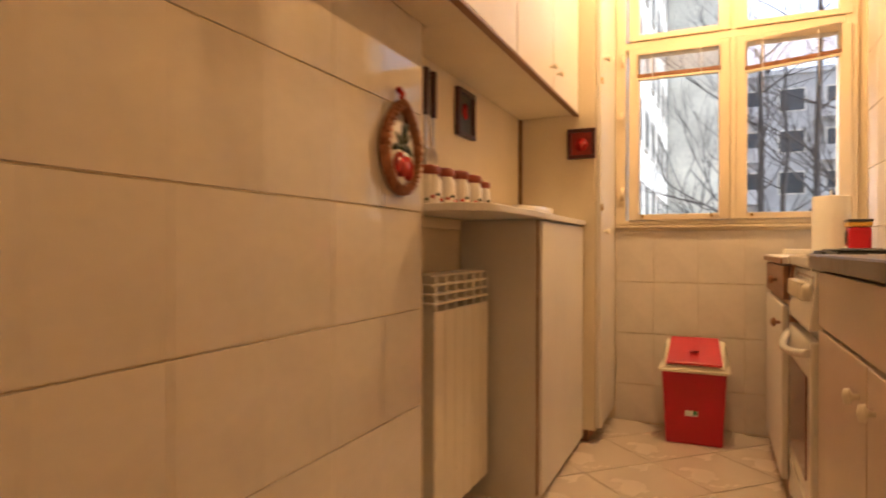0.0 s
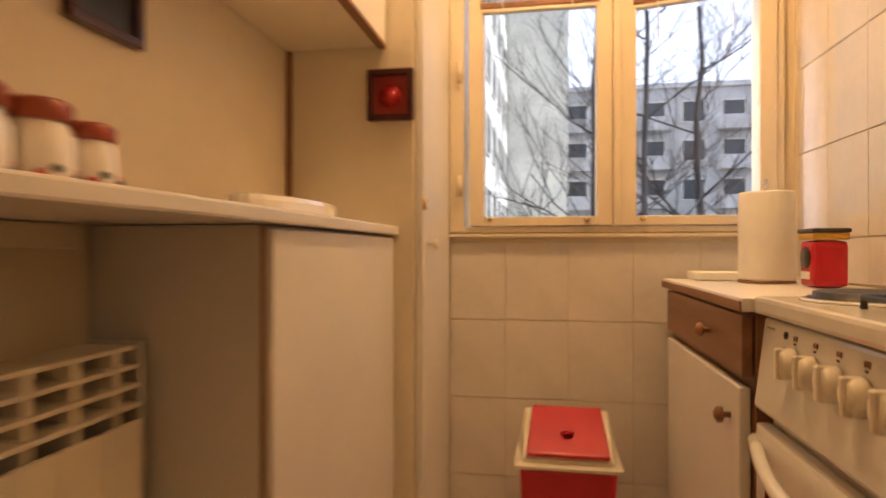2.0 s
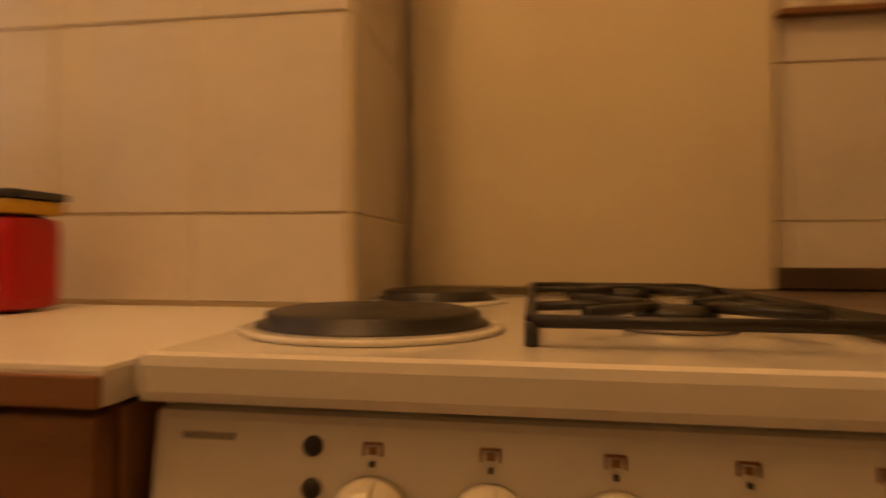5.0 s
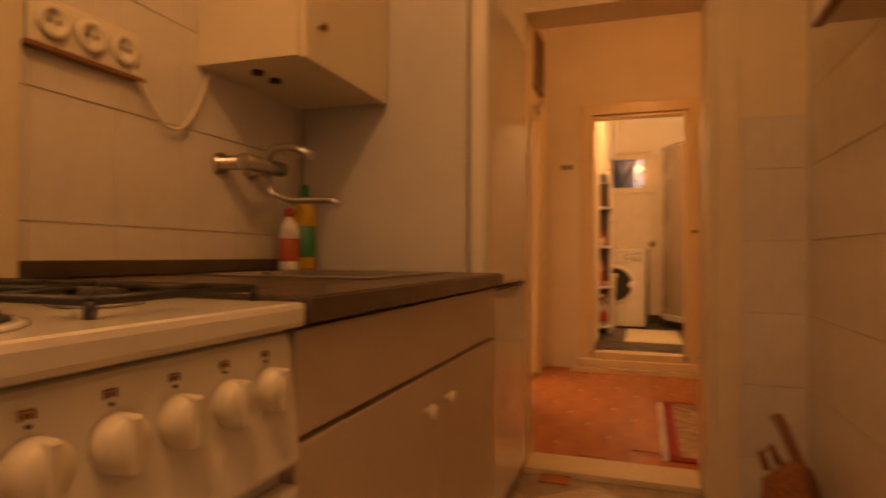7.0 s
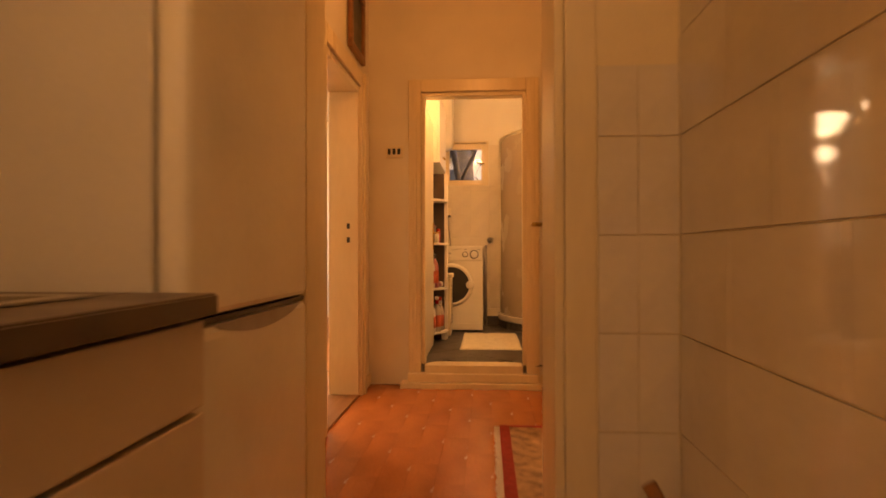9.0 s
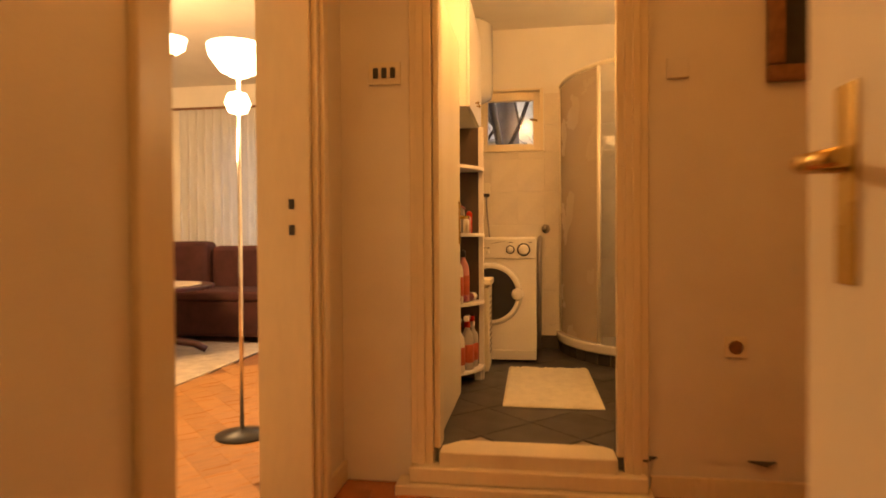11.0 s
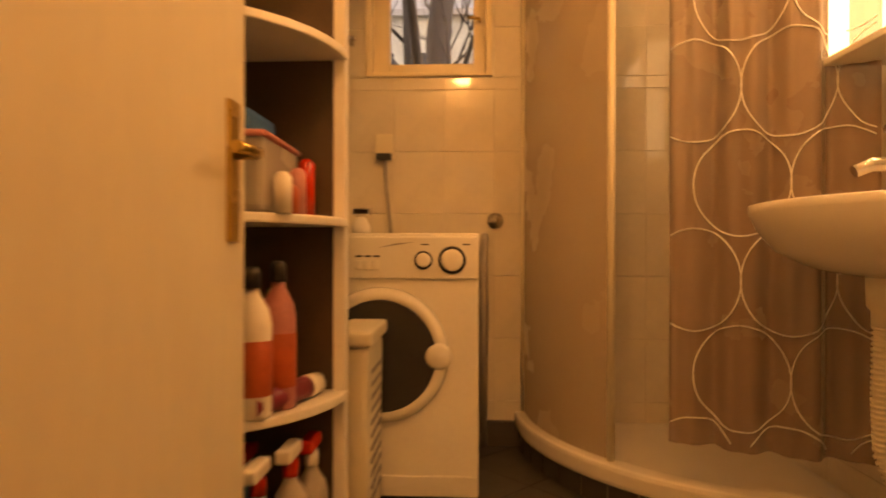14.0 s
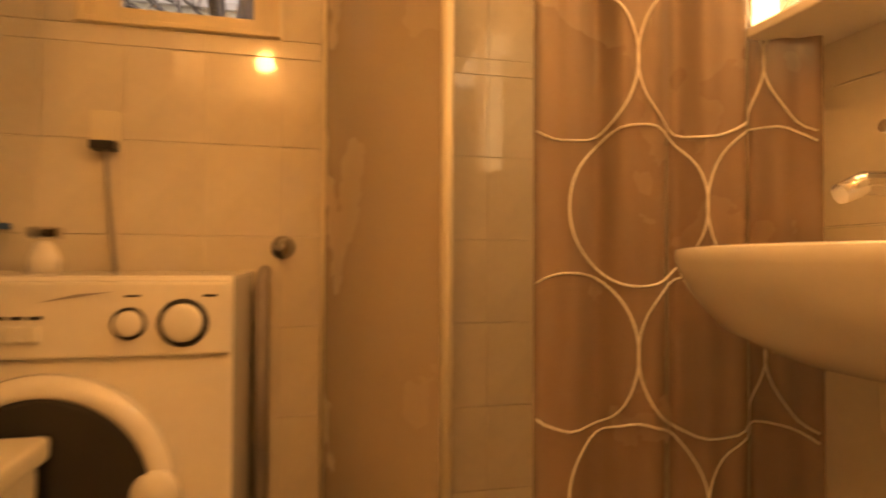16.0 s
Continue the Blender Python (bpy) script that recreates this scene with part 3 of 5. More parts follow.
for x, tip in ((0.48, "skimmer"), (0.425, "turner")):
    hang = thing("hanging_utensil", (x, -0.71, 1.2), "steel kitchen " + tip + " with a dark wooden handle hung on the wall", "utensil", "hanging kitchen utensils")
    part("handle", B(x - 0.011, x + 0.011, -0.712, -0.694, 1.30, 1.45, 0.006, 3), FRAMEB, hang, "dark red wooden handle")
    part("stem", B(x - 0.006, x + 0.006, -0.708, -0.702, 1.19, 1.301, 0.001), STEEL, hang)
    if tip == "skimmer":
        part("bowl", lathe([(0.0, -0.012), (0.025, -0.008), (0.04, 0.002), (0.044, 0.012), (0.041, 0.012), (0.024, -0.004), (0.0, -0.008)], (x, -0.695, 1.155), "y", 24), STEEL, hang)
    else:
        part("blade", B(x - 0.03, x + 0.03, -0.707, -0.703, 1.12, 1.189, 0.001), STEEL, hang)

# wicker-rimmed plate on the tiled wall
plate = thing("wall_plate", (0.885, -0.595, 1.02), "oval white plate with red cherries in a woven wicker rim", "wall plate")
pts = []
for k in range(41):
    a = 2 * math.pi * k / 40
    up = math.sin(a)
    pts.append((0.885 + 0.085 * math.cos(a) * (1 if up < 0 else 1 - 0.45 * up ** 2), -0.588, 1.125 + (0.115 * up if up > 0 else 0.1 * up)))
rim = part("rim", tube(bmesh.new(), pts, 0.013, 8), WICK, plate, "woven brown wicker rim")
for k in range(40):
    p = Vector(pts[k])
    q = (Vector(pts[k + 1]) - p).normalized()
    o = tube(bmesh.new(), [p + Vector((0, 0.011, 0)) - q * 0.009 + Vector((q.z, 0, -q.x)) * 0.009, p + Vector((0, 0.014, 0)), p + Vector((0, 0.011, 0)) + q * 0.009 - Vector((q.z, 0, -q.x)) * 0.009], 0.003, 5)
    part("weave", o, WICK, rim)
bm = lathe([(0.0, 0.0), (0.07, 0.002), (0.072, 0.008), (0.06, 0.014), (0.0, 0.016)], (0.885, -0.598, 1.118), "y", 32)
for v in bm.verts:
    v.co.z = 1.118 + (v.co.z - 1.118) * 1.2
part("dish", bm, PORC, plate, "white glazed dish")
for x, z in ((0.905, 1.088), (0.865, 1.082)):
    part("cherry", lathe([(0.0, 0), (0.029, 0.001), (0.031, 0.003), (0.0, 0.006)], (x, -0.583, z), "y", 22), CHERRY, plate, "red painted cherry")
for x, z, a in ((0.905, 1.15, 0.7), (0.865, 1.155, -0.6), (0.885, 1.13, 0.1), (0.885, 1.168, 1.5), (0.92, 1.13, -0.3), (0.855, 1.128, 0.5), (0.87, 1.175, 2.0)):
    bm = lathe([(0.0, 0), (0.018, 0.001), (0.0, 0.003)], (0, 0, 0), "y", 12)
    for v in bm.verts:
        vx, vz = v.co.x * 1.35, v.co.z * 0.5
        v.co = (x + vx * math.cos(a) - vz * math.sin(a), -0.583 + v.co.y, z + vx * math.sin(a) + vz * math.cos(a))
    part("leaf", bm, LEAFD, plate)
part("hook", tube(bmesh.new(), [(0.885, -0.59, 1.235), (0.885, -0.585, 1.265), (0.885, -0.597, 1.28)], 0.008), CHERRY, plate, "red hanging loop")

plate.location.x -= 0.03

# swing bin
sbin = thing("waste_bin", (-0.83, 0.01, 0), "red plastic swing bin with a cream rim and red flap", "bin")
bm = B(-0.94, -0.72, -0.125, 0.145, 0.0, 0.33, 0.012)
for v in bm.verts:
    k = 0.88 + 0.12 * v.co.z / 0.33
    v.co.x, v.co.y = -0.83 + (v.co.x + 0.83) * k, 0.01 + (v.co.y - 0.01) * k
part("body", bm, RED, sbin)
bm = B(-0.955, -0.705, -0.14, 0.16, 0.325, 0.445, 0.012)
for v in bm.verts:
    if v.co.z > 0.38:
        v.co.z -= max(0.0, v.co.x + 0.86) * 0.62
        v.co.x, v.co.y = -0.835 + (v.co.x + 0.83) * 0.8, 0.01 + (v.co.y - 0.01) * 0.86
part("rim", bm, IVORY, sbin, "cream plastic rim")
bm = B(-0.885, -0.728, -0.105, 0.125, 0.355, 0.367, 0.005)
for v in bm.verts:
    v.co.z += 0.012 + (-0.745 - v.co.x) * 0.62
    v.co.y = 0.01 + (v.co.y - 0.01) * (1.0 - (-0.745 - v.co.x) * 0.8)
part("flap", bm, RED, sbin, "red swing flap")
part("dimple", lathe([(0.0, 0.0), (0.02, 0.001), (0.0, 0.004)], (-0.79, 0.01, 0.412), "z", 14), RED, sbin)
part("label", B(-0.729, -0.727, -0.026, 0.026, 0.13, 0.225), PAPER, sbin, "white paper label")
part("label_print", B(-0.7285, -0.7255, 0.008, 0.024, 0.136, 0.155), GREEN, sbin)

sbin.location.y += 0.03

# ---- kitchen, cooker side ----
cab = thing("base_cabinet", (-0.6, 0.66, 0), "worn brown base cabinet with a white door and white top", "cabinet")
part("body", B(-0.93, -0.20, 0.36, 0.73, 0.0, 0.825, 0.003), BROWN, cab, "brown wooden carcass")
part("worktop", B(-0.95, -0.195, 0.335, 0.733, 0.829, 0.855, 0.004), WHITE, cab, "white laminate top")
bm = B(-0.95, -0.197, 0.331, 0.336, 0.829, 0.849, 0.002)
part("edge_strip", bm, BROWN, cab, "chipped dark edge strip")
drawer = part("drawer", B(-0.90, -0.205, 0.338, 0.358, 0.705, 0.822, 0.003), BROWN, cab, "brown drawer front")
KNOB = [(0.006, 0), (0.006, -0.012), (0.016, -0.016), (0.016, -0.024), (0.008, -0.03), (0.0, -0.031)]
part("handle", lathe(KNOB, (-0.43, 0.338, 0.765), "y", 14), BROWN, drawer, "turned brown knob")
d = part("door", B(-0.88, -0.215, 0.336, 0.357, 0.08, 0.685, 0.004), WHITE, cab, "white cabinet door")
part("handle", lathe(KNOB, (-0.27, 0.336, 0.62), "y", 14), BROWN, d, "turned brown knob")
tray = solid("letter_stack", B(-0.93, -0.80, 0.40, 0.56, 0.857, 0.88, 0.004), PAPER, "flat stack of pale papers on the cabinet top", "papers")
roll = thing("paper_roll", (-0.77, 0.56, 0.857), "white kitchen paper roll on a wire stand", "paper roll")
part("roll", lathe([(0.02, 0.006), (0.066, 0.006), (0.068, 0.012), (0.068, 0.235), (0.066, 0.24), (0.02, 0.24)], (-0.74, 0.56, 0.857), "z", 32), PAPER, roll)
part("base", lathe([(0.0, 0), (0.07, 0), (0.07, 0.005), (0.0, 0.005)], (-0.74, 0.56, 0.857)), BROWN, roll, "dark round base")
part("handle", tube(bmesh.new(), [(-0.75, 0.56, 0.86), (-0.75, 0.56, 1.11), (-0.74, 0.56, 1.13), (-0.73, 0.56, 1.11), (-0.73, 0.56, 0.86)], 0.003), CHROME, roll, "bent wire handle")
tin = thing("coffee_box", (-0.55, 0.62, 0.857), "red coffee tin with a yellow band and dark lid", "tin")
part("body", B(-0.585, -0.50, 0.58, 0.655, 0.857, 0.965, 0.015), RED, tin)
part("band", B(-0.586, -0.499, 0.579, 0.656, 0.966, 0.983, 0.006), YELLOW, tin, "yellow band")
part("lid", B(-0.588, -0.497, 0.577, 0.658, 0.983, 0.993, 0.004), BLKPL, tin, "dark lid")
part("emblem", lathe([(0.0, 0), (0.026, 0), (0.026, -0.002), (0.0, -0.002)], (-0.543, 0.579, 0.925), "y", 20), BLKPL, tin, "dark round emblem")
part("cup_print", B(-0.565, -0.52, 0.577, 0.579, 0.875, 0.893), PAPER, tin)

stove = thing("cooker", (0.06, 0.66, 0), "white enamel freestanding cooker with gas and electric rings", "cooker")
part("body", B(-0.188, 0.308, 0.385, 0.98, 0.04, 0.827, 0.004), ENAMEL, stove)
bm = B(-0.19, 0.314, 0.353, 0.985, 0.828, 0.86, 0.008)
part("hob", bm, ENAMEL, stove, "white enamel hob top")
bm = B(-0.186, 0.303, 0.356, 0.39, 0.66, 0.822, 0.006)
for v in bm.verts:
    v.co.y += (v.co.z - 0.7) * 0.12
panel = part("control_panel", bm, ENAMEL, stove, "white control panel")
for k in range(5):
    x = -0.04 + k * 0.0715
    kn = part("knob", lathe([(0.025, 0.003), (0.025, -0.004), (0.0235, -0.014), (0.019, -0.02), (0.0, -0.021)], (x, 0.3615, 0.763), "y", 24), IVORY, panel, "ivory plastic knob")
    bm = B(x - 0.0055, x + 0.0055, 0.327, 0.348, 0.738, 0.788, 0.003)
    for v in bm.verts:
        v.co.y += 0.012 * (abs(v.co.z - 0.763) / 0.025) ** 2
    part("grip", bm, IVORY, kn)
    part("pointer", B(x - 0.001, x + 0.001, 0.3405, 0.343, 0.774, 0.784), BLKPL, kn)
    face = 0.356 + 0.12 * 0.106
    bm = B(x - 0.006, x + 0.006, face - 0.0014, face + 0.002, 0.8055, 0.807)
    for u in (-0.0062, 0.0048):
        box(bm, x + u, x + u + 0.0014, face - 0.0022, face + 0.002, 0.799, 0.8055)
    box(bm, x - 0.0025, x + 0.0025, face - 0.002, face + 0.002, 0.8, 0.804)
    part("symbol", bm, BROWN, panel)
    part("symbol", B(x - 0.0014, x + 0.0014, face - 0.004, face, 0.793, 0.796), BLKPL, panel)
for z, m in ((0.803, BLKPL), (0.778, BLKPL), (0.752, CHERRY)):
    part("pilot_light", lathe([(0.0, -0.005), (0.006, -0.004), (0.007, 0.006)], (-0.078, 0.357 + (z - 0.7) * 0.12, z), "y", 12), m, panel)
for k in range(6):
    part("maker_bar", B(-0.165 + k * 0.006, -0.1605 + k * 0.006, 0.3675, 0.3715, 0.804, 0.808), BLIND, panel)
oven = part("oven_door", B(-0.188, 0.306, 0.355, 0.384, 0.18, 0.632, 0.008), ENAMEL, stove, "white oven door")
part("window", B(-0.13, 0.25, 0.351, 0.356, 0.24, 0.53, 0.003), OVENG, oven, "dark oven glass with the bin's red reflection in its colour")
pts = [(-0.18 + 0.48 * k / 12, 0.352 - 0.035 * math.sin(math.pi * k / 12), 0.60 - 0.02 * math.sin(math.pi * k / 12)) for k in range(13)]
part("handle", tube(bmesh.new(), pts, 0.012, 10), ENAMEL, oven, "bowed white handle")
part("drawer", B(-0.188, 0.306, 0.357, 0.384, 0.05, 0.172, 0.006), ENAMEL, stove)
for x in (-0.17, 0.28):
    part("foot", lathe([(0.016, 0), (0.016, 0.045)], (x, 0.42, 0)), BLKPL, stove)
for y in (0.50, 0.80):
    x = -0.075 if y < 0.7 else -0.07
    r = 0.088 if y < 0.7 else 0.072
    pl = part("hotplate", lathe([(r + 0.008, 0), (r + 0.008, 0.006), (r, 0.006), (r, 0.014), (r - 0.008, 0.016), (0.02, 0.014), (0.0, 0.013)], (x, y, 0.861), "z", 36), BLACK, stove, "dark cast iron hotplate")
    part("trim_ring", lathe([(r + 0.02, 0), (r + 0.02, 0.003), (r + 0.009, 0.005), (r + 0.009, 0)], (x, y, 0.8605), "z", 36), ENAMEL, pl)
grate = part("grate", tube(bmesh.new(), [(0.055, 0.42, 0.877), (0.295, 0.42, 0.877), (0.295, 0.94, 0.877), (0.055, 0.94, 0.877), (0.055, 0.42, 0.877)], 0.005, 6), BLACK, stove, "black iron pan grate")
for y in (0.545, 0.815):
    for k in range(4):
        a = radians(45 + 90 * k)
        part("bar", tube(bmesh.new(), [(0.175 + 0.028 * math.cos(a), y + 0.028 * math.sin(a), 0.88), (0.175 + 0.115 * math.cos(a), y + 0.125 * math.sin(a), 0.88)], 0.0045, 6), BLACK, grate)
    part("bar", tube(bmesh.new(), [(0.055, y, 0.877), (0.145, y, 0.88)], 0.0045, 6), BLACK, grate)
    part("bar", tube(bmesh.new(), [(0.205, y, 0.88), (0.295, y, 0.877)], 0.0045, 6), BLACK, grate)
    bu = part("burner", lathe([(0.05, 0), (0.045, 0.004), (0.036, 0.006), (0.036, 0.008), (0.0, 0.008)], (0.175, y, 0.861), "z", 24), STEEL, stove)
    part("cap", lathe([(0.034, 0), (0.036, 0.004), (0.03, 0.009), (0.0, 0.01)], (0.175, y, 0.8695), "z", 24), BLACK, bu)
for x in (0.055, 0.295):
    for y in (0.42, 0.68, 0.94):
        part("foot", lathe([(0.005, 0), (0.005, 0.016)], (x, y, 0.8605), "z", 8), BLACK, grate)
board = solid("splash_board", B(-0.15, 0.438, 1.035, 1.05, 0.868, 2.0, 0.004), CREAM, "tall plain cream board standing behind the cooker", "board")
board["kind"] = "structure"

sink = thing("sink_cabinet", (0.85, 0.68, 0), "beige white sink cabinet with one drawer front and two doors", "cabinet")
part("body", B(0.316, 1.415, 0.395, 1.055, 0.08, 0.828, 0.002), BEIGE, sink)
part("plinth", B(0.32, 1.41, 0.43, 1.0, 0.0, 0.08), BROWN, sink)
part("drawer", B(0.318, 1.413, 0.372, 0.393, 0.68, 0.822, 0.004), BEIGE, sink, "wide beige drawer front")
for x0, x1, hx in ((0.318, 0.862, 0.80), (0.868, 1.413, 0.93)):
    d = part("door", B(x0, x1, 0.372, 0.393, 0.09, 0.67, 0.004), BEIGE, sink, "beige cabinet door")
    part("handle", lathe([(0.006, 0), (0.006, -0.01), (0.016, -0.015), (0.015, -0.024), (0.0, -0.028)], (hx, 0.372, 0.60), "y", 16), IVORY, d, "ivory round knob")
top = thing("sink_worktop", (0.86, 0.68, 0.83), "dark brown worktop with an inset steel sink", "worktop")
bm = B(0.316, 1.415, 0.352, 0.50, 0.831, 0.868, 0.005)
box(bm, 0.316, 0.80, 0.50, 0.92, 0.831, 0.868)
box(bm, 1.28, 1.415, 0.50, 0.92, 0.831, 0.868)
box(bm, 0.316, 1.415, 0.92, 1.06, 0.831, 0.868)
part("slab", bm, DARKTOP, top)
part("upstand", B(-0.1, 1.415, 1.04, 1.06, 0.87, 0.905, 0.003), DARKTOP, top, "brown back upstand")
part("rim_strip", B(0.318, 1.413, 0.349, 0.353, 0.833, 0.864, 0.001), DARKTOP, top)
bm = bmesh.new()
for x0, x1, y0, y1 in ((0.78, 1.30, 0.485, 0.52), (0.78, 1.30, 0.90, 0.935), (0.78, 0.815, 0.52, 0.90), (1.265, 1.30, 0.52, 0.90)):
    box(bm, x0, x1, y0, y1, 0.869, 0.873, 0.001)
basin = part("sink_rim", bm, STEEL, top, "brushed steel sink rim")
bm = B(0.812, 1.268, 0.517, 0.903, 0.70, 0.704)
for x0, x1, y0, y1 in ((0.812, 0.816, 0.517, 0.903), (1.264, 1.268, 0.517, 0.903), (0.816, 1.264, 0.517, 0.521), (0.816, 1.264, 0.899, 0.903)):
    box(bm, x0, x1, y0, y1, 0.704, 0.871)
part("bowl", bm, STEEL, basin)
tap = thing("kitchen_tap", (1.0, 1.02, 1.18), "chrome wall-mounted mixer tap with a swan-neck spout", "tap")
bm = lathe([(0.03, 0), (0.03, -0.01), (0.02, -0.014), (0.02, -0.09)], (0.94, 1.06, 1.17), "y", 16)
part("rosette", bm, STEEL, tap)
part("rosette", lathe([(0.03, 0), (0.03, -0.01), (0.02, -0.014), (0.02, -0.09)], (1.08, 1.06, 1.17), "y", 16), STEEL, tap)
part("body", tube(bmesh.new(), [(0.92, 0.965, 1.17), (1.10, 0.965, 1.17)], 0.022, 12), STEEL, tap)
part("lever", tube(bmesh.new(), [(1.01, 0.965, 1.17), (1.01, 0.93, 1.215), (1.01, 0.87, 1.22), (1.01, 0.81, 1.19)], 0.012, 8), STEEL, tap)
part("spout", tube(bmesh.new(), [(1.01, 0.96, 1.16), (1.01, 0.94, 1.09), (1.02, 0.88, 1.07), (1.03, 0.76, 1.07), (1.03, 0.735, 1.055)], 0.01, 8), STEEL, tap)
tap.location.x += 0.07


def bottle(name, x, y, z, r, h, body, cap, label, grp="", squash=1.0, trig=False):
    b = thing(name, (x, y, z), label, "bottle", grp)
    bm = lathe([(0.0, 0), (r * 0.92, 0.001), (r, 0.008), (r, h * 0.62), (r * 0.85, h * 0.72), (r * 0.4, h * 0.82), (r * 0.36, h * 0.86)], (x, y, z), "z", 18)
    for v in bm.verts:
        v.co.x = x + (v.co.x - x) * squash
    part("body", bm, body, b)
    part("cap", lathe([(r * 0.45, 0), (r * 0.45, h * 0.1), (r * 0.3, h * 0.14), (0.0, h * 0.14)], (x, y, z + h * 0.86), "z", 14), cap, b)
    bm = lathe([(r * 0.99, 0), (r + 0.001, 0.002), (r + 0.001, h * 0.36), (r * 0.99, h * 0.365)], (x, y, z + h * 0.15), "z", 18)
    for v in bm.verts:
        v.co.x = x + (v.co.x - x) * (squash + 0.015)
    part("label", bm, ORANGE if body is not YELLOW else GREEN, b, "coloured paper label")
    if trig:
        part("trigger", tube(bmesh.new(), [(x - 0.01, y, z + h * 0.98), (x - 0.045, y - 0.01, z + h), (x - 0.05, y - 0.01, z + h * 0.92)], 0.006, 6), cap, b)
    return b


bottle("dish_soap_bottle", 1.21, 0.965, 0.87, 0.03, 0.19, PORC, CHERRY, "white dish soap bottle with a red cap beside the sink")
bottle("detergent_bottle", 1.30, 0.968, 0.87, 0.036, 0.27, YELLOW, GREEN, "yellow detergent bottle with a green cap beside the sink")
upper = thing("sink_wall_cabinet", (1.17, 0.88, 1.41), "cream wall cabinet hung over the sink", "cabinet")
part("body", B(0.918, 1.413, 0.755, 1.06, 1.412, 2.1, 0.002), CREAM, upper)
d = part("door", B(0.919, 1.411, 0.734, 0.753, 1.405, 2.098, 0.003), CREAM, upper, "cream laminate door")
part("handle", lathe([(0.006, 0), (0.006, -0.012), (0.013, -0.018), (0.0, -0.026)], (0.985, 0.734, 1.50), "y", 12), BROWN, d)
for x in (1.0, 1.08):
    part("hook", lathe([(0.016, 0), (0.016, -0.01), (0.0, -0.011)], (x, 0.93, 1.411), "z", 12), BLKPL, upper)
sock = thing("socket_strip", (0.52, 1.02, 1.28), "row of three cream wall sockets on a brown rail", "socket")
part("backplate", B(0.44, 0.70, 1.048, 1.061, 1.28, 1.375, 0.004), IVORY, sock)
part("rail", B(0.43, 0.71, 1.04, 1.061, 1.268, 1.278, 0.002), BROWN, sock)
for x in (0.485, 0.57, 0.655):
    s = part("socket", lathe([(0.036, 0), (0.034, -0.01), (0.022, -0.01), (0.02, -0.004), (0.0, -0.004)], (x, 1.047, 1.328), "y", 20), IVORY, sock)
    part("hole", B(x - 0.012, x - 0.007, 1.0395, 1.042, 1.323, 1.333), BLKPL, s)
    part("hole", B(x + 0.007, x + 0.012, 1.0395, 1.042, 1.323, 1.333), BLKPL, s)
pts = [(0.70 + 0.25 * k / 10, 1.045, 1.335 - 0.13 * math.sin(math.pi * min(1, k / 10 * 0.85)) + 0.13 * (k / 10) ** 3) for k in range(11)]
sock.location.x += 0.02
sock.location.z += 0.045
solid("hanging_cable", tube(bmesh.new(), pts, 0.005, 6), IVORY, "slack cream cable from the sockets to the cabinet", "cable")

fridge = thing("refrigerator", (1.72, 0.7, 0), "tall white fridge freezer with rounded doors by the opening", "refrigerator")
# white fridge sides, darkened in colour for the shade they stand in
part("body", B(1.425, 2.09, 0.47, 1.055, 0.03, 1.75, 0.006), WHITE_SHADED, fridge)
for z0, z1 in ((0.06, 0.803), (0.815, 1.78)):
    d = part("door", B(1.42, 2.095, 0.405, 0.466, z0, z1, 0.028, 4), ENAMEL, fridge, "glossy white rounded door")
    if z0 < 0.5:
        # no hollow is cut: a flat grey lens carries the grip recess's shade
        lens = [(1.52 + 0.5 * k / 16, -0.034 * math.sin(math.pi * k / 16) ** 0.7 - 0.002) for k in range(17)]
        bm = prism(lens, 0, 0.006)
        for v in bm.verts:
            v.co = (v.co.x, 0.4035 + v.co.z, 0.803 + v.co.y)
        part("handle", bm, BLIND, d, "grey flat plate painted as a shaded grip recess")
        # black filler that paints the dark of the gap between the doors
        part("gap_shade", B(1.432, 2.085, 0.412, 0.462, 0.8035, 0.8145), BLKPL, d, "black strip for the shade in the door gap")
for x in (1.46, 1.99):
    part("foot", lathe([(0.02, 0), (0.02, 0.06)], (x, 0.52, 0)), BLKPL, fridge)
clutter = thing("wood_basket", (1.93, -0.50, 0), "red brown bag with a wooden stick leaning in the tiled corner", "bag")
bm = lathe([(0.0, 0), (0.075, 0.001), (0.09, 0.04), (0.092, 0.12), (0.078, 0.2), (0.055, 0.25), (0.02, 0.275), (0.0, 0.278)], (1.93, -0.48, 0), "z", 20)
for v in bm.verts:
    nz = noise.noise(v.co * 14) * 0.026
    v.co.x += nz
    v.co.y += nz
part("body", bm, WICK, clutter)
part("stick", tube(bmesh.new(), [(1.98, -0.445, 0.405), (1.96, -0.46, 0.375), (1.93, -0.50, 0.27), (1.88, -0.565, 0.06)], 0.017, 10), BROWN, clutter, "rounded brown wooden stick")
part("strap", tube(bmesh.new(), [(1.99, -0.42, 0.22), (2.0, -0.405, 0.27), (1.985, -0.43, 0.3), (1.96, -0.45, 0.25)], 0.012), WICK, clutter)
clutter.location.x -= 0.13
clutter.location.y -= 0.02
klamp = thing("ceiling_lamp", (-0.35, 0.08, H), "white glass ceiling lamp", "lamp")
part("rose", lathe([(0.05, 0), (0.05, -0.02), (0.0, -0.021)], (-0.35, 0.08, H)), PORC, klamp)
part("rod", tube(bmesh.new(), [(-0.35, 0.08, H - 0.02), (-0.35, 0.08, 2.62)], 0.006), BRASS, klamp)
part("shade", lathe([(0.02, 0.0), (0.06, -0.02), (0.08, -0.05), (0.08, -0.051), (0.058, -0.022), (0.018, -0.003)], (-0.35, 0.08, 2.62)), PORC, klamp)

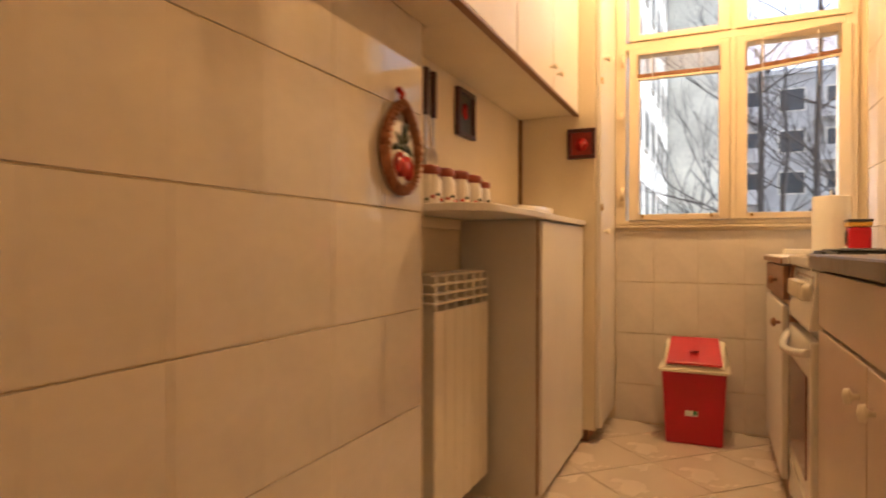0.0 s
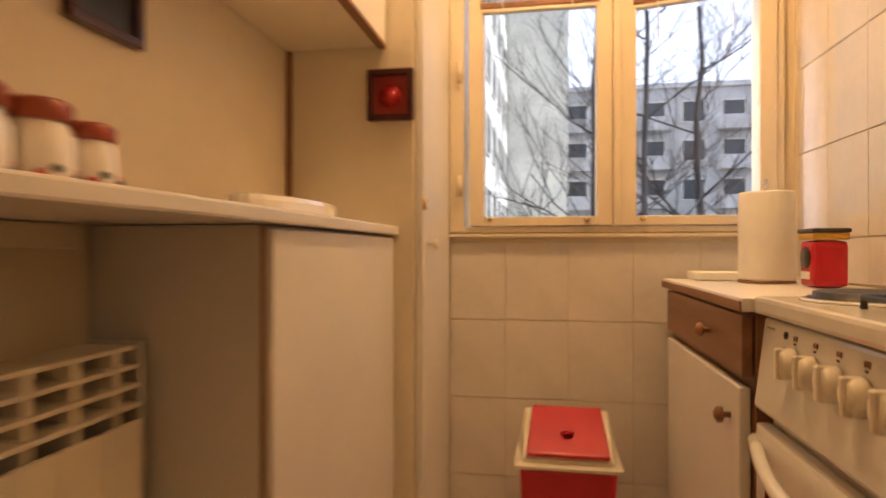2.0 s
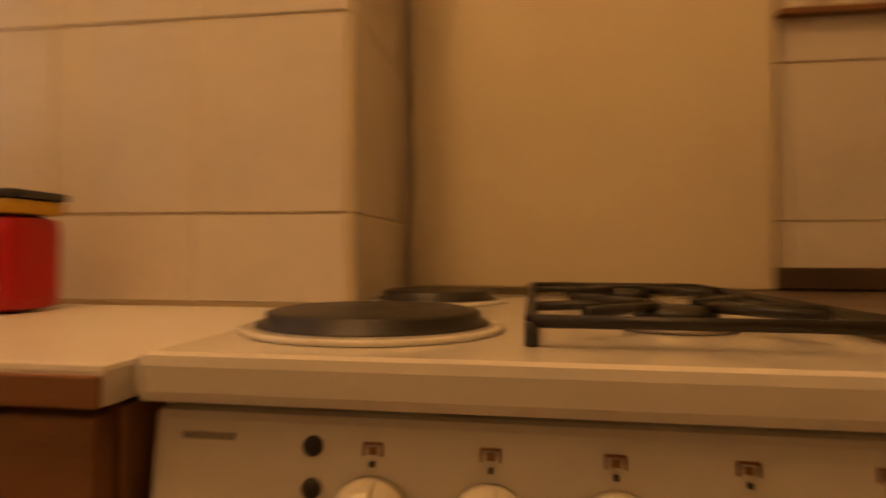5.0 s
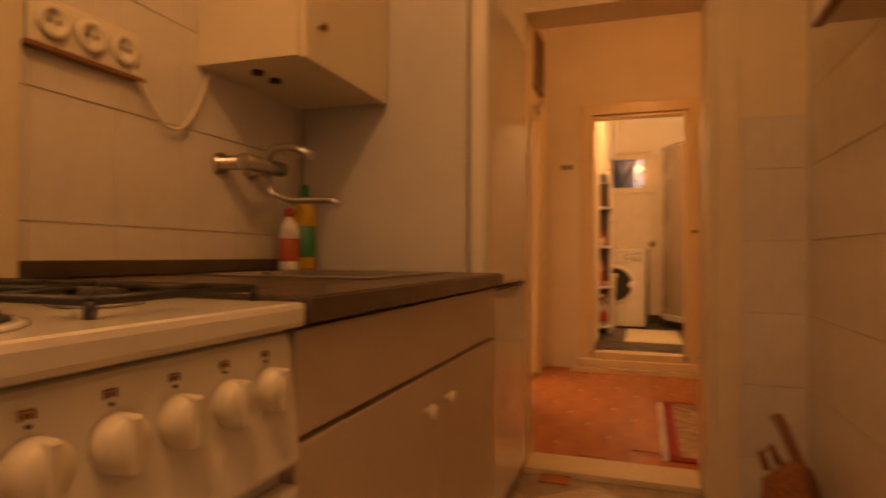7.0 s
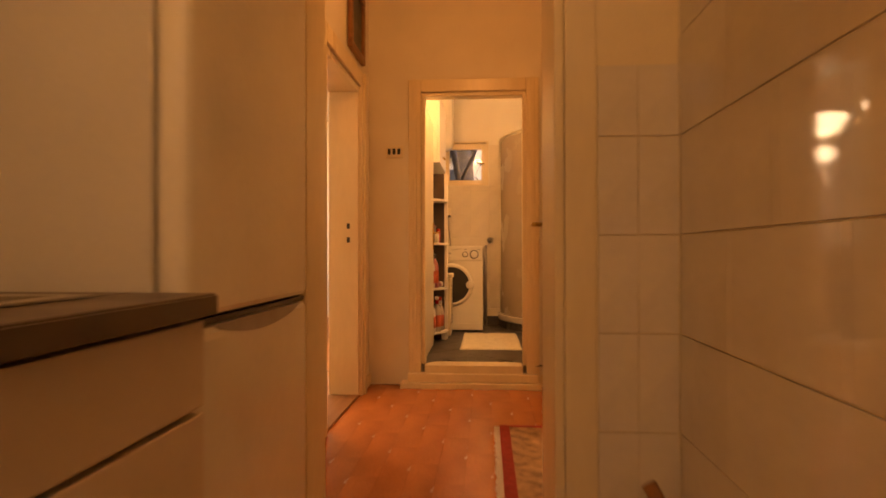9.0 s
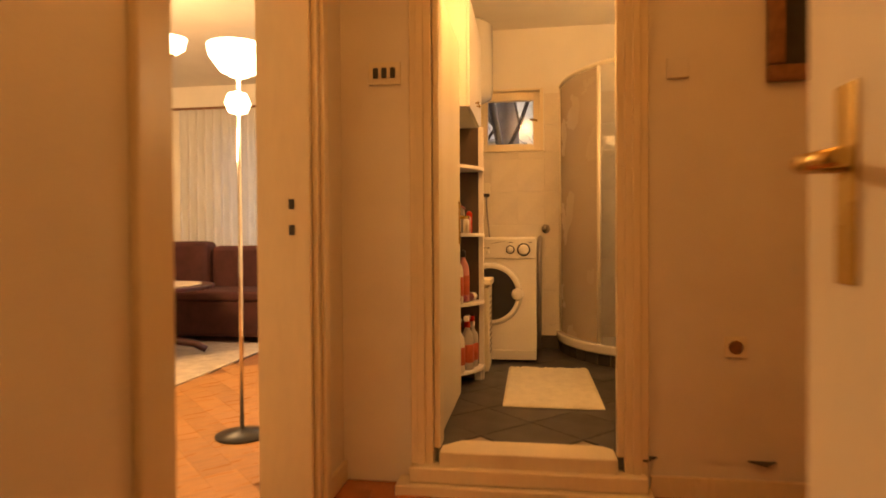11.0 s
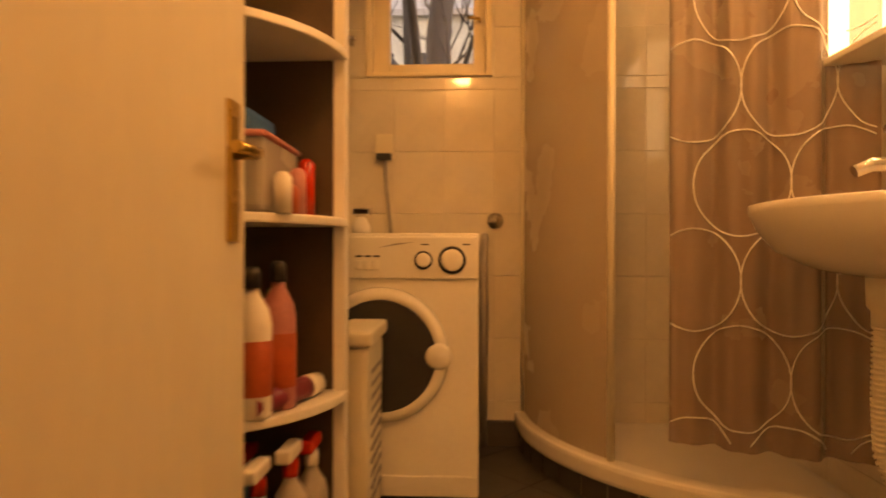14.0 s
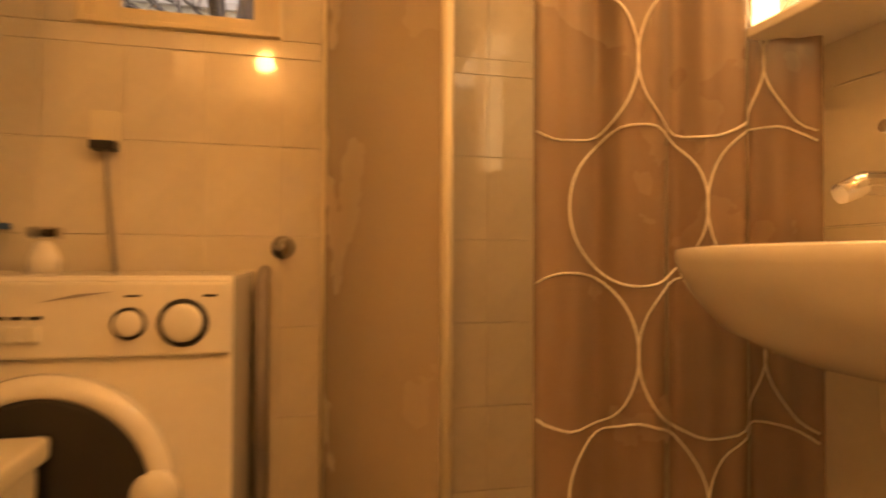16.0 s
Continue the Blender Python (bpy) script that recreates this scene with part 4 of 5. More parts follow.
# ---- hall ----
sw = thing("light_switch", (4.655, 0.55, 1.6), "cream triple light switch plate by the bathroom door", "switch")
part("plate", B(4.646, 4.658, 0.49, 0.62, 1.605, 1.695, 0.004), IVORY, sw)
for y in (0.52, 0.555, 0.59):
    part("toggle", B(4.634, 4.6465, y - 0.01, y + 0.01, 1.63, 1.67, 0.003), BLKPL, sw, "dark rocker")
ws = thing("wall_socket", (4.655, -0.62, 0.45), "cream round wall socket in the hall", "socket")
part("plate", B(4.644, 4.658, -0.815, -0.735, 0.535, 0.615, 0.005), IVORY, ws)
part("recess", lathe([(0.026, 0), (0.022, -0.004), (0.0, -0.004)], (4.6435, -0.775, 0.575), "x", 18), BROWN, ws)
bt = thing("junction_cover", (4.655, -0.5, 1.75), "square painted junction cover on the hall wall", "cover")
part("cap", B(4.644, 4.658, -0.61, -0.53, 1.58, 1.66, 0.005), PAINT, bt)


def wall_frame(x0, x1, y, z0, z1, out, label):
    p = thing("framed_painting", ((x0 + x1) / 2, y, z0), label, "picture")
    bm = bmesh.new()
    t = 0.05
    for a0, a1, b0, b1 in ((x0, x1, z0, z0 + t), (x0, x1, z1 - t, z1), (x0, x0 + t, z0 + t, z1 - t), (x1 - t, x1, z0 + t, z1 - t)):
        box(bm, a0, a1, min(y, y + 0.03 * out), max(y, y + 0.03 * out), b0, b1, 0.008)
    part("frame", bm, BROWN, p, "moulded brown frame")
    part("canvas", B(x0 + t, x1 - t, min(y, y + 0.012 * out), max(y, y + 0.012 * out), z0 + t, z1 - t), PICD, p, "dark painted canvas")


wall_frame(4.0, 4.4, 0.738, 2.18, 2.62, -1, "dark framed picture above the living room door")
p = thing("framed_painting", (4.655, -1.05, 1.6), "dark painting in a heavy brown frame on the hall wall", "picture")
bm = B(4.62, 4.658, -1.35, -0.88, 1.55, 1.61, 0.01)
box(bm, 4.62, 4.658, -1.35, -0.88, 2.1, 2.16, 0.01)
box(bm, 4.62, 4.658, -0.94, -0.88, 1.61, 2.1, 0.01)
box(bm, 4.62, 4.658, -1.35, -1.29, 1.61, 2.1, 0.01)
part("frame", bm, BROWN, p, "moulded brown frame")
part("canvas", B(4.64, 4.656, -1.29, -0.94, 1.61, 2.1), PICD, p)
kdoor = thing("door_2", (2.41, -0.35, 0.02), "ivory painted kitchen door standing open into the hall", "door")
kdoor["kind"] = "structure"
part("leaf", B(2.415, 3.04, -0.376, -0.338, 0.02, 1.96, 0.004), DOORP, kdoor)
hp = part("handle_plate", B(2.93, 2.965, -0.338, -0.332, 0.93, 1.13, 0.002), BRASS, kdoor, "brass handle plate")
part("lever", tube(bmesh.new(), [(2.947, -0.334, 1.05), (2.947, -0.292, 1.05), (2.935, -0.286, 1.05), (2.85, -0.286, 1.046)], 0.009, 8), BRASS, hp)
rug = thing("hall_rug", (3.2, -0.75, 0), "beige patterned rug with a red border on the hall floor", "rug")
part("field", B(2.58, 3.66, -1.35, -0.19, 0.0, 0.008, 0.002), RUGB, rug)
bm = B(2.52, 3.68, -0.215, -0.165, 0.0, 0.009, 0.002)
box(bm, 3.64, 3.68, -1.4, -0.22, 0.0, 0.009, 0.002)
box(bm, 2.52, 2.57, -1.4, -0.22, 0.0, 0.009, 0.002)
part("border", bm, RUGR, rug, "dark red border")
bm = bmesh.new()
for k in range(70):
    box(bm, 2.53 + k * 0.0164, 2.537 + k * 0.0164, -0.163, -0.135 + random.uniform(-0.006, 0.006), 0.0, 0.003)
part("fringe", bm, CLOTH, rug)
for z in (1.0, 1.09):
    part("strike_plate", B(4.281, 4.284, 0.79, 0.81, z, z + 0.035), BLKPL, trim_l)
hl = thing("ceiling_lamp", (3.1, -0.05, H), "white glass ceiling lamp", "lamp")
part("rose", lathe([(0.06, 0), (0.06, -0.02), (0.0, -0.021)], (3.1, -0.05, H)), PORC, hl)
part("shade", lathe([(0.03, 0.0), (0.09, -0.03), (0.10, -0.06), (0.10, -0.061), (0.088, -0.032), (0.028, -0.004)], (3.1, -0.05, H - 0.1)), PORC, hl)
part("rod", tube(bmesh.new(), [(3.1, -0.05, H - 0.02), (3.1, -0.05, H - 0.1)], 0.008), BRASS, hl)

# ---- living room ----
sofa = thing("corner_sofa", (8.3, 3.9, 0), "dark red velvet sofa with loose cushions", "sofa")
part("base", B(7.75, 8.75, 2.5, 5.4, 0.05, 0.42, 0.04), SOFA, sofa)
part("backrest", B(8.6, 8.95, 2.5, 5.4, 0.42, 0.85, 0.08, 4), SOFA, sofa)
part("arm", B(7.75, 8.95, 2.2, 2.49, 0.05, 0.66, 0.06, 4), SOFA, sofa)
for y in (2.52, 3.47, 4.42):
    part("back_cushion", B(8.38, 8.62, y, y + 0.92, 0.42, 0.94 + 0.05 * (y > 3.3), 0.09, 4), SOFA, sofa)
    part("seat_cushion", B(7.72, 8.45, y, y + 0.92, 0.40, 0.5, 0.04, 3), SOFA, sofa)
bm = B(8.22, 8.36, 4.0, 4.5, 0.5, 0.9, 0.05, 4)
solid("throw_cushion", bm, CUSH, "red and cream patterned throw cushion on the sofa", "cushion")
TX, TY = 6.99, 3.26
table = thing("coffee_table", (TX, TY, 0), "dark carved coffee table with a pale inset top", "table")
ell = [(TX + 0.62 * math.cos(a), TY + 0.55 * math.sin(a)) for a in [2 * math.pi * k / 40 for k in range(40)]]
part("tabletop", prism(ell, 0.575, 0.61, 0.01), FRAMEB, table, "dark polished table edge")
part("inset", prism([(TX + (x - TX) * 0.82, TY + (y - TY) * 0.82) for x, y in ell], 0.611, 0.616), CARPET, table, "pale tabletop")
part("column", lathe([(0.06, 0.12), (0.09, 0.18), (0.045, 0.26), (0.085, 0.36), (0.04, 0.46), (0.12, 0.575)], (TX, TY, 0), "z", 20), FRAMEB, table)
for k in range(4):
    a = radians(20 + 90 * k)
    c, s = math.cos(a), math.sin(a)
    part("leg", tube(bmesh.new(), [(TX + d * c, TY + d * s, z) for d, z in ((0.0, 0.2), (0.14, 0.2), (0.28, 0.12), (0.4, 0.1), (0.5, 0.04))], 0.045, 8, 0.03), FRAMEB, table, "carved dark leg")
solid("carpet", B(5.28, 7.7, 2.36, 4.9, 0.0, 0.012, 0.004), CARPET, "large pale carpet under the coffee table", "carpet")
fl = thing("floor_lamp", (5.12, 1.42, 0), "slim floor lamp with an uplighter bowl and side globe", "lamp")
FX, FY = 5.12, 1.42
part("base", lathe([(0.0, 0.0), (0.13, 0.0), (0.13, 0.012), (0.03, 0.03), (0.012, 0.04)], (FX, FY, 0), "z", 28), BLKPL, fl)
part("pole", tube(bmesh.new(), [(FX, FY, 0.03), (FX, FY, 1.80)], 0.011), CHROME, fl)
part("shade", lathe([(0.03, 0.0), (0.09, 0.03), (0.14, 0.1), (0.15, 0.15), (0.145, 0.15), (0.13, 0.1), (0.02, 0.01)], (FX, FY, 1.80), "z", 28), LITG, fl, "glowing glass bowl")
part("globe", lathe([(0.0, -0.06), (0.045, -0.045), (0.062, 0.0), (0.045, 0.045), (0.0, 0.06)], (FX - 0.05, FY - 0.02, 1.66), "z", 20), LITG, fl, "glowing glass globe")
part("cable", tube(bmesh.new(), [(FX + 0.1, FY - 0.05, 0.01), (FX - 0.1, FY - 0.3, 0.01), (FX + 0.1, FY - 0.5, 0.01)], 0.005, 6), BLKPL, fl)
chan = thing("chandelier", (5.35, 2.2, H), "brass chandelier with glowing glass shades", "lamp")
part("rod", tube(bmesh.new(), [(5.35, 2.2, H), (5.35, 2.2, 2.08)], 0.012), BRASS, chan)
for k in range(5):
    an = radians(72 * k + 10)
    cx, cy = 5.35 + 0.24 * math.cos(an), 2.2 + 0.24 * math.sin(an)
    part("arm", tube(bmesh.new(), [(5.35, 2.2, 2.10), ((cx + 5.35) / 2, (cy + 2.2) / 2, 2.0), (cx, cy, 2.05)], 0.009, 6), BRASS, chan)
    part("shade", lathe([(0.02, 0.0), (0.06, 0.03), (0.075, 0.09), (0.07, 0.09), (0.015, 0.006)], (cx, cy, 2.05), "z", 16), LITG, chan, "glowing glass shade")
cur = thing("living_curtain", (8.93, 3.6, 0), "white sheer curtain hanging in folds", "curtain")
bm = bmesh.new()
rows = []
for z in (0.0, 2.55):
    rows.append([bm.verts.new((8.93 + 0.03 * math.sin(k * 0.8), 2.85 + 1.3 * k / 96, z)) for k in range(97)])
for k in range(96):
    bm.faces.new((rows[0][k], rows[0][k + 1], rows[1][k + 1], rows[1][k])).smooth = True
part("drape", bm, NET, cur)
part("rail", tube(bmesh.new(), [(8.93, 2.7, 2.57), (8.93, 4.6, 2.57)], 0.015), BROWN, cur)

# ---- bathroom ----
bdoor = thing("door_1", (4.76, 0.34, BF), "ivory painted bathroom door standing open", "door")
bdoor["kind"] = "structure"
part("leaf", B(4.76, 5.48, 0.350, 0.390, BF + 0.01, 2.02, 0.004), DOORP, bdoor)
hd = part("handle_plate", B(5.40, 5.44, 0.342, 0.35, 0.96, 1.185, 0.003), BRASS, bdoor, "brass handle plate")
part("lever", tube(bmesh.new(), [(5.42, 0.345, 1.10), (5.42, 0.305, 1.10), (5.405, 0.30, 1.10), (5.315, 0.30, 1.095)], 0.009, 8), BRASS, hd)

shu = thing("corner_shelf", (5.7, 0.45, BF), "white open end shelf unit with rounded shelves full of toiletries", "shelf")
part("back_panel", B(5.52, 5.875, 0.645, 0.66, BF, 1.9, 0.002), DARKTOP, shu, "dark brown back panel")
part("side_panel", B(5.862, 5.88, 0.285, 0.645, BF, 1.65, 0.003), DARKTOP, shu, "dark brown side panel")
part("front_post", B(5.845, 5.882, 0.255, 0.284, BF, 1.65, 0.004), WHITE, shu, "white front edge post")
out = [(5.86, 0.643), (5.5, 0.643)]
for k in range(11):
    a = radians(9 * k)
    out.append((5.86 - 0.36 * math.cos(a), 0.64 - 0.39 * math.sin(a)))
for z in (0.24, 0.625, 1.02, 1.405):
    part("shelf", prism(out, z - 0.02, z, 0.005), WHITE, shu, "rounded white shelf")
part("foot", B(5.82, 5.86, 0.27, 0.31, BF, 0.22, 0.003), WHITE, shu)
bc = thing("bathroom_wall_cabinet", (5.9, 0.48, 1.7), "white wall cabinet with two brass knobs", "cabinet")
part("body", B(5.50, 6.25, 0.315, 0.664, 1.70, 2.3, 0.003), WHITE, bc)
for x0, hx in ((5.502, 5.83), (5.877, 5.92)):
    d = part("door", B(x0, x0 + 0.371, 0.297, 0.313, 1.70, 2.298, 0.003), WHITE, bc)
    part("handle", lathe([(0.005, 0), (0.005, -0.01), (0.012, -0.016), (0.0, -0.024)], (hx, 0.297, 1.79), "y", 12), BRASS, d)
G = "toiletries on the shelf"
for x, y, r, h, m, c, sq, say in ((5.60, 0.44, 0.04, 0.29, PORC, BLKPL, 0.75, "tall white shampoo bottle with a red label and black cap"),
                                  (5.67, 0.41, 0.036, 0.3, PINK, BLKPL, 0.75, "pink conditioner bottle with an orange label and black cap"),
                                  (5.74, 0.45, 0.017, 0.24, PORC, GREEN, 1, "slim white tube standing on its teal cap"),
                                  (5.62, 0.53, 0.034, 0.26, CHERRY, BLKPL, 0.8, "red shampoo bottle at the back of the shelf"),
                                  (5.72, 0.54, 0.03, 0.22, PURPLE, PORC, 1, "dark red lotion bottle at the back of the shelf")):
    bottle("shampoo_bottle", x + 0.02, y - 0.05, 0.625, r, h, m, c, say, G, sq)
for x, y, r, h, m, c in ((5.60, 0.40, 0.036, 0.27, PORC, CHERRY), (5.68, 0.36, 0.038, 0.28, BOTTLEG, CHERRY), (5.77, 0.34, 0.036, 0.27, BOTTLEG, PORC), (5.58, 0.5, 0.04, 0.25, BLUE, CHERRY), (5.72, 0.47, 0.04, 0.26, BLUE, PORC)):
    cb = bottle("cleaner_bottle", x + 0.03, y - 0.02, 0.24, r, h, m, c, "spray cleaner bottle with a trigger head", "cleaners on the lowest shelf", 1, True)
    bm = B(x - 0.03, x + 0.06, y - 0.038, y - 0.004, 0.24 + h * 1.0, 0.24 + h * 1.11, 0.01, 3)
    part("spray_head", bm, PORC if c is CHERRY else CHERRY, cb, "moulded spray head")
tb = thing("toothpaste_tube", (5.7, 0.36, 0.625), "large maroon tube lying at the shelf edge", "tube")
part("body", tube(bmesh.new(), [(5.60, 0.385, 0.65), (5.76, 0.325, 0.652)], 0.024, 12), PURPLE, tb)
part("cap", tube(bmesh.new(), [(5.762, 0.324, 0.652), (5.80, 0.31, 0.652)], 0.025, 12), PORC, tb)
bk = thing("clear_toiletry_bag", (5.68, 0.45, 1.02), "clear bag with pink edges full of small bottles", "bag")
part("bag", B(5.60, 5.83, 0.36, 0.50, 1.022, 1.17, 0.012), BOTTLEG, bk)
part("edge", tube(bmesh.new(), [(5.60, 0.36, 1.17), (5.83, 0.36, 1.165), (5.83, 0.50, 1.17), (5.60, 0.50, 1.17), (5.60, 0.36, 1.17)], 0.007, 6), PINK, bk, "pink piping")
for x, m, h in ((5.61, PORC, 0.07), (5.66, ORANGE, 0.05), (5.71, PINK, 0.09), (5.78, CHERRY, 0.12)):
    solid("small_bottle", lathe([(0.0, 0), (0.018, 0), (0.018, h), (0.01, h + 0.01), (0.0, h + 0.012)], (x + 0.03, 0.335, 1.02), "z", 12), m, "small toiletry bottle in front of the bag", "bottle", G)
solid("folded_cloth", B(5.63, 5.8, 0.40, 0.49, 1.175, 1.23, 0.015), BLUE, "dark blue folded cloth on the bag", "cloth")

ham = thing("laundry_bin", (6.2, 0.23, BF), "slim white plastic laundry bin with a lid", "bin")
bm = B(6.04, 6.31, 0.235, 0.33, BF, 0.69, 0.015)
for v in bm.verts:
    k = 0.9 + 0.1 * (v.co.z - BF) / 0.5
    v.co.x, v.co.y = 6.175 + (v.co.x - 6.175) * k, 0.283 + (v.co.y - 0.283) * k
part("body", bm, IVORY, ham)
part("lid", B(6.025, 6.325, 0.222, 0.34, 0.692, 0.735, 0.014, 3), IVORY, ham, "white lid")
for k in range(10):
    part("rib", B(6.046, 6.0485, 0.245 + k * 0.0075, 0.249 + k * 0.0075, 0.22, 0.66, 0.001), IVORY, ham)

for j in range(11):
    for k in range(3):
        part("slot", B(6.10 + k * 0.06, 6.145 + k * 0.06, 0.2335, 0.2375, 0.26 + j * 0.035, 0.272 + j * 0.035), BLIND, ham)
wm = thing("washing_machine", (6.64, 0.24, BF), "white front-loading washing machine with laundry inside", "washing machine")
X = 6.37
part("body", B(X, 6.90, -0.06, 0.535, BF + 0.015, 1.0, 0.008), ENAMEL, wm)
pn = part("control_panel", B(X - 0.012, X - 0.001, -0.058, 0.533, 0.855, 0.99, 0.006), ENAMEL, wm)
part("kick_plate", B(X - 0.008, X - 0.001, -0.058, 0.533, BF + 0.02, BF + 0.085, 0.004), ENAMEL, wm)
for y, r in ((0.025, 0.036), (0.115, 0.024)):
    kb = part("dial", lathe([(r, 0), (r * 0.95, -0.014), (r * 0.7, -0.018), (0.0, -0.018)], (X - 0.0125, y, 0.915), "x", 28), ENAMEL, pn)
    part("dial_ring", lathe([(r * 1.22, 0), (r * 1.22, -0.003), (r * 1.02, -0.003), (r * 1.02, 0)], (X - 0.0125, y, 0.915), "x", 28), BLKPL, kb, "dark dial ring")
for k in range(3):
    part("button", B(X - 0.02, X - 0.0125, 0.255 + k * 0.028, 0.275 + k * 0.028, 0.885, 0.915, 0.004), ENAMEL, pn)
    part("mark", B(X - 0.014, X - 0.0122, 0.253 + k * 0.028, 0.273 + k * 0.028, 0.924, 0.93), BLKPL, pn)
for y in (-0.02, 0.11):
    part("mark", B(X - 0.014, X - 0.0122, y - 0.012, y + 0.012, 0.962, 0.966), BLKPL, pn)
bm = bmesh.new()
vs = [bm.verts.new((X - 0.0135, y, z)) for y, z in ((0.14, 0.972), (0.20, 0.962), (0.26, 0.953), (0.20, 0.968))]
bm.faces.new(vs)
part("swoosh", bm, BLIND, pn)
part("drawer_line", B(X - 0.0135, X - 0.012, 0.36, 0.52, 0.935, 0.938), BLIND, pn)
CY, CZ = 0.25, 0.615
dr = part("door_ring", lathe([(0.215, 0), (0.212, -0.012), (0.197, -0.026), (0.178, -0.026), (0.164, -0.01), (0.162, 0.0)], (X - 0.002, CY, CZ), "x", 48), ENAMEL, wm, "white round door ring")
part("door_glass", lathe([(0.162, 0), (0.14, -0.006), (0.09, -0.012), (0.0, -0.015)], (X - 0.003, CY, CZ), "x", 36), DARKGLASS, dr, "dark bowl glass")
for k in range(7):
    yy, zz = CY - 0.07 + 0.024 * k, CZ - 0.085 - 0.012 * (k % 3)
    part("laundry", lathe([(0.0, 0.0), (0.012, -0.003), (0.008, -0.006), (0.0, -0.007)], (X - 0.012, yy, zz), "x", 8), (PORC, BLUE, PORC, CHERRY)[k % 4], dr, "coloured laundry behind the glass")
part("inner_ring", lathe([(0.155, -0.0035), (0.152, -0.008), (0.138, -0.011), (0.136, -0.007)], (X - 0.003, CY, CZ), "x", 40), STEEL, dr, "grey inner ring")
part("gasket", lathe([(0.176, -0.0265), (0.174, -0.029), (0.163, -0.025), (0.16, -0.012)], (X - 0.002, CY, CZ), "x", 48), BLKPL, dr, "dark rubber ring")
part("handle", lathe([(0.0, -0.036), (0.028, -0.033), (0.042, -0.027), (0.042, -0.018)], (X - 0.002, CY - 0.185, CZ), "x", 24), ENAMEL, dr, "rounded white grip")
for k in range(4):
    part("foot", lathe([(0.02, 0), (0.02, 0.016)], (X + 0.06 + 0.4 * (k % 2), 0.0 + 0.47 * (k // 2), BF)), BLKPL, wm)
solid("drain_hose", tube(bmesh.new(), [(6.915, -0.085, BF), (6.91, -0.085, 0.95), (6.87, -0.09, 1.0), (6.82, -0.085, 0.96), (6.83, -0.085, 0.3)], 0.016, 8), BLIND, "grey drain hose beside the washing machine", "hose")
soap = thing("soap_pump", (6.7, 0.36, 1.0), "small white pump bottle on the washing machine", "bottle")
part("body", lathe([(0.0, 0), (0.032, 0), (0.034, 0.03), (0.022, 0.06), (0.012, 0.07)], (6.68, 0.37, 1.0)), PORC, soap)
part("pump", B(6.66, 6.70, 0.335, 0.40, 1.072, 1.10, 0.006), CHROME, soap)
wt = thing("waste_rosette", (6.94, -0.13, 1.06), "round chrome valve rosette on the tiles", "valve")
part("disc", lathe([(0.034, 0), (0.032, -0.012), (0.016, -0.014), (0.014, -0.03), (0.0, -0.031)], (6.943, -0.135, 1.065), "x", 20), CHROME, wt)
pl = thing("wall_plug", (6.94, 0.32, 1.33), "cream plug in a wall socket with a hanging cable", "plug")
part("box", B(6.915, 6.943, 0.285, 0.355, 1.34, 1.42, 0.004), IVORY, pl)
part("plug", B(6.89, 6.943, 0.29, 0.35, 1.315, 1.338, 0.004), BLKPL, pl)
part("cable", tube(bmesh.new(), [(6.91, 0.315, 1.32), (6.925, 0.31, 1.2), (6.92, 0.29, 1.0)], 0.006, 6), BLIND, pl)
for z, y in ((1.11, 0.55), (1.88, 0.55), (1.80, 0.46)):
    v = thing("water_valve", (6.92, y, z), "small chrome stop valve on the wall", "valve")
    part("spindle", tube(bmesh.new(), [(6.943, y, z), (6.88, y, z)], 0.012, 8), CHROME, v)
    part("grip", B(6.875, 6.89, y - 0.03, y + 0.03, z - 0.008, z + 0.008, 0.003), BLUE if z < 1.5 else CHROME, v)
boil = thing("water_heater", (6.72, 0.44, 2.0), "white cylindrical electric water heater hung under the ceiling", "water heater")
part("tank", lathe([(0.0, 0.0), (0.14, 0.005), (0.19, 0.03), (0.2, 0.08), (0.2, 0.55), (0.15, 0.59), (0.0, 0.595)], (6.74, 0.45, 2.0), "z", 36), ENAMEL, boil)
part("cap", lathe([(0.08, 0.0), (0.075, -0.04), (0.0, -0.045)], (6.74, 0.45, 2.004), "z", 24), ENAMEL, boil)
for dx in (-0.03, 0.04):
    part("pipe", tube(bmesh.new(), [(6.74 + dx, 0.5, 2.0), (6.76 + dx, 0.53, 1.9), (6.86, 0.54, 1.85 + dx), (6.93, 0.54, 1.85 + dx)], 0.01, 8), CHROME, boil)

bw = thing("window_2", (7.05, 0.13, 1.63), "small cream painted bathroom window with a brass catch", "window")
bw["kind"] = "structure"
bm = B(6.93, 7.06, -0.12, -0.095, 1.66, 2.14, 0.003)
box(bm, 6.93, 7.06, 0.375, 0.40, 1.66, 2.14, 0.003)
box(bm, 6.93, 7.06, -0.095, 0.375, 1.66, 1.675, 0.003)
box(bm, 6.93, 7.06, -0.095, 0.375, 2.125, 2.14, 0.003)
part("window_frame", bm, GLOSS, bw)
bm = B(6.985, 7.03, -0.095, -0.045, 1.675, 2.125, 0.004)
box(bm, 6.985, 7.03, 0.305, 0.375, 1.675, 2.125, 0.004)
box(bm, 6.985, 7.03, -0.045, 0.305, 1.675, 1.725, 0.004)
box(bm, 6.985, 7.03, -0.045, 0.305, 2.06, 2.125, 0.004)
part("casement", bm, GLOSS, bw)
g = part("pane", B(7.005, 7.009, -0.045, 0.305, 1.725, 2.06), GLASS, bw)
g.visible_shadow = False
part("latch", tube(bmesh.new(), [(6.985, -0.07, 1.90), (6.955, -0.07, 1.90), (6.95, -0.02, 1.905)], 0.007, 8), BRASS, bw, "brass catch")

# shower
SX, SY, R = 6.944, -1.12, 0.90


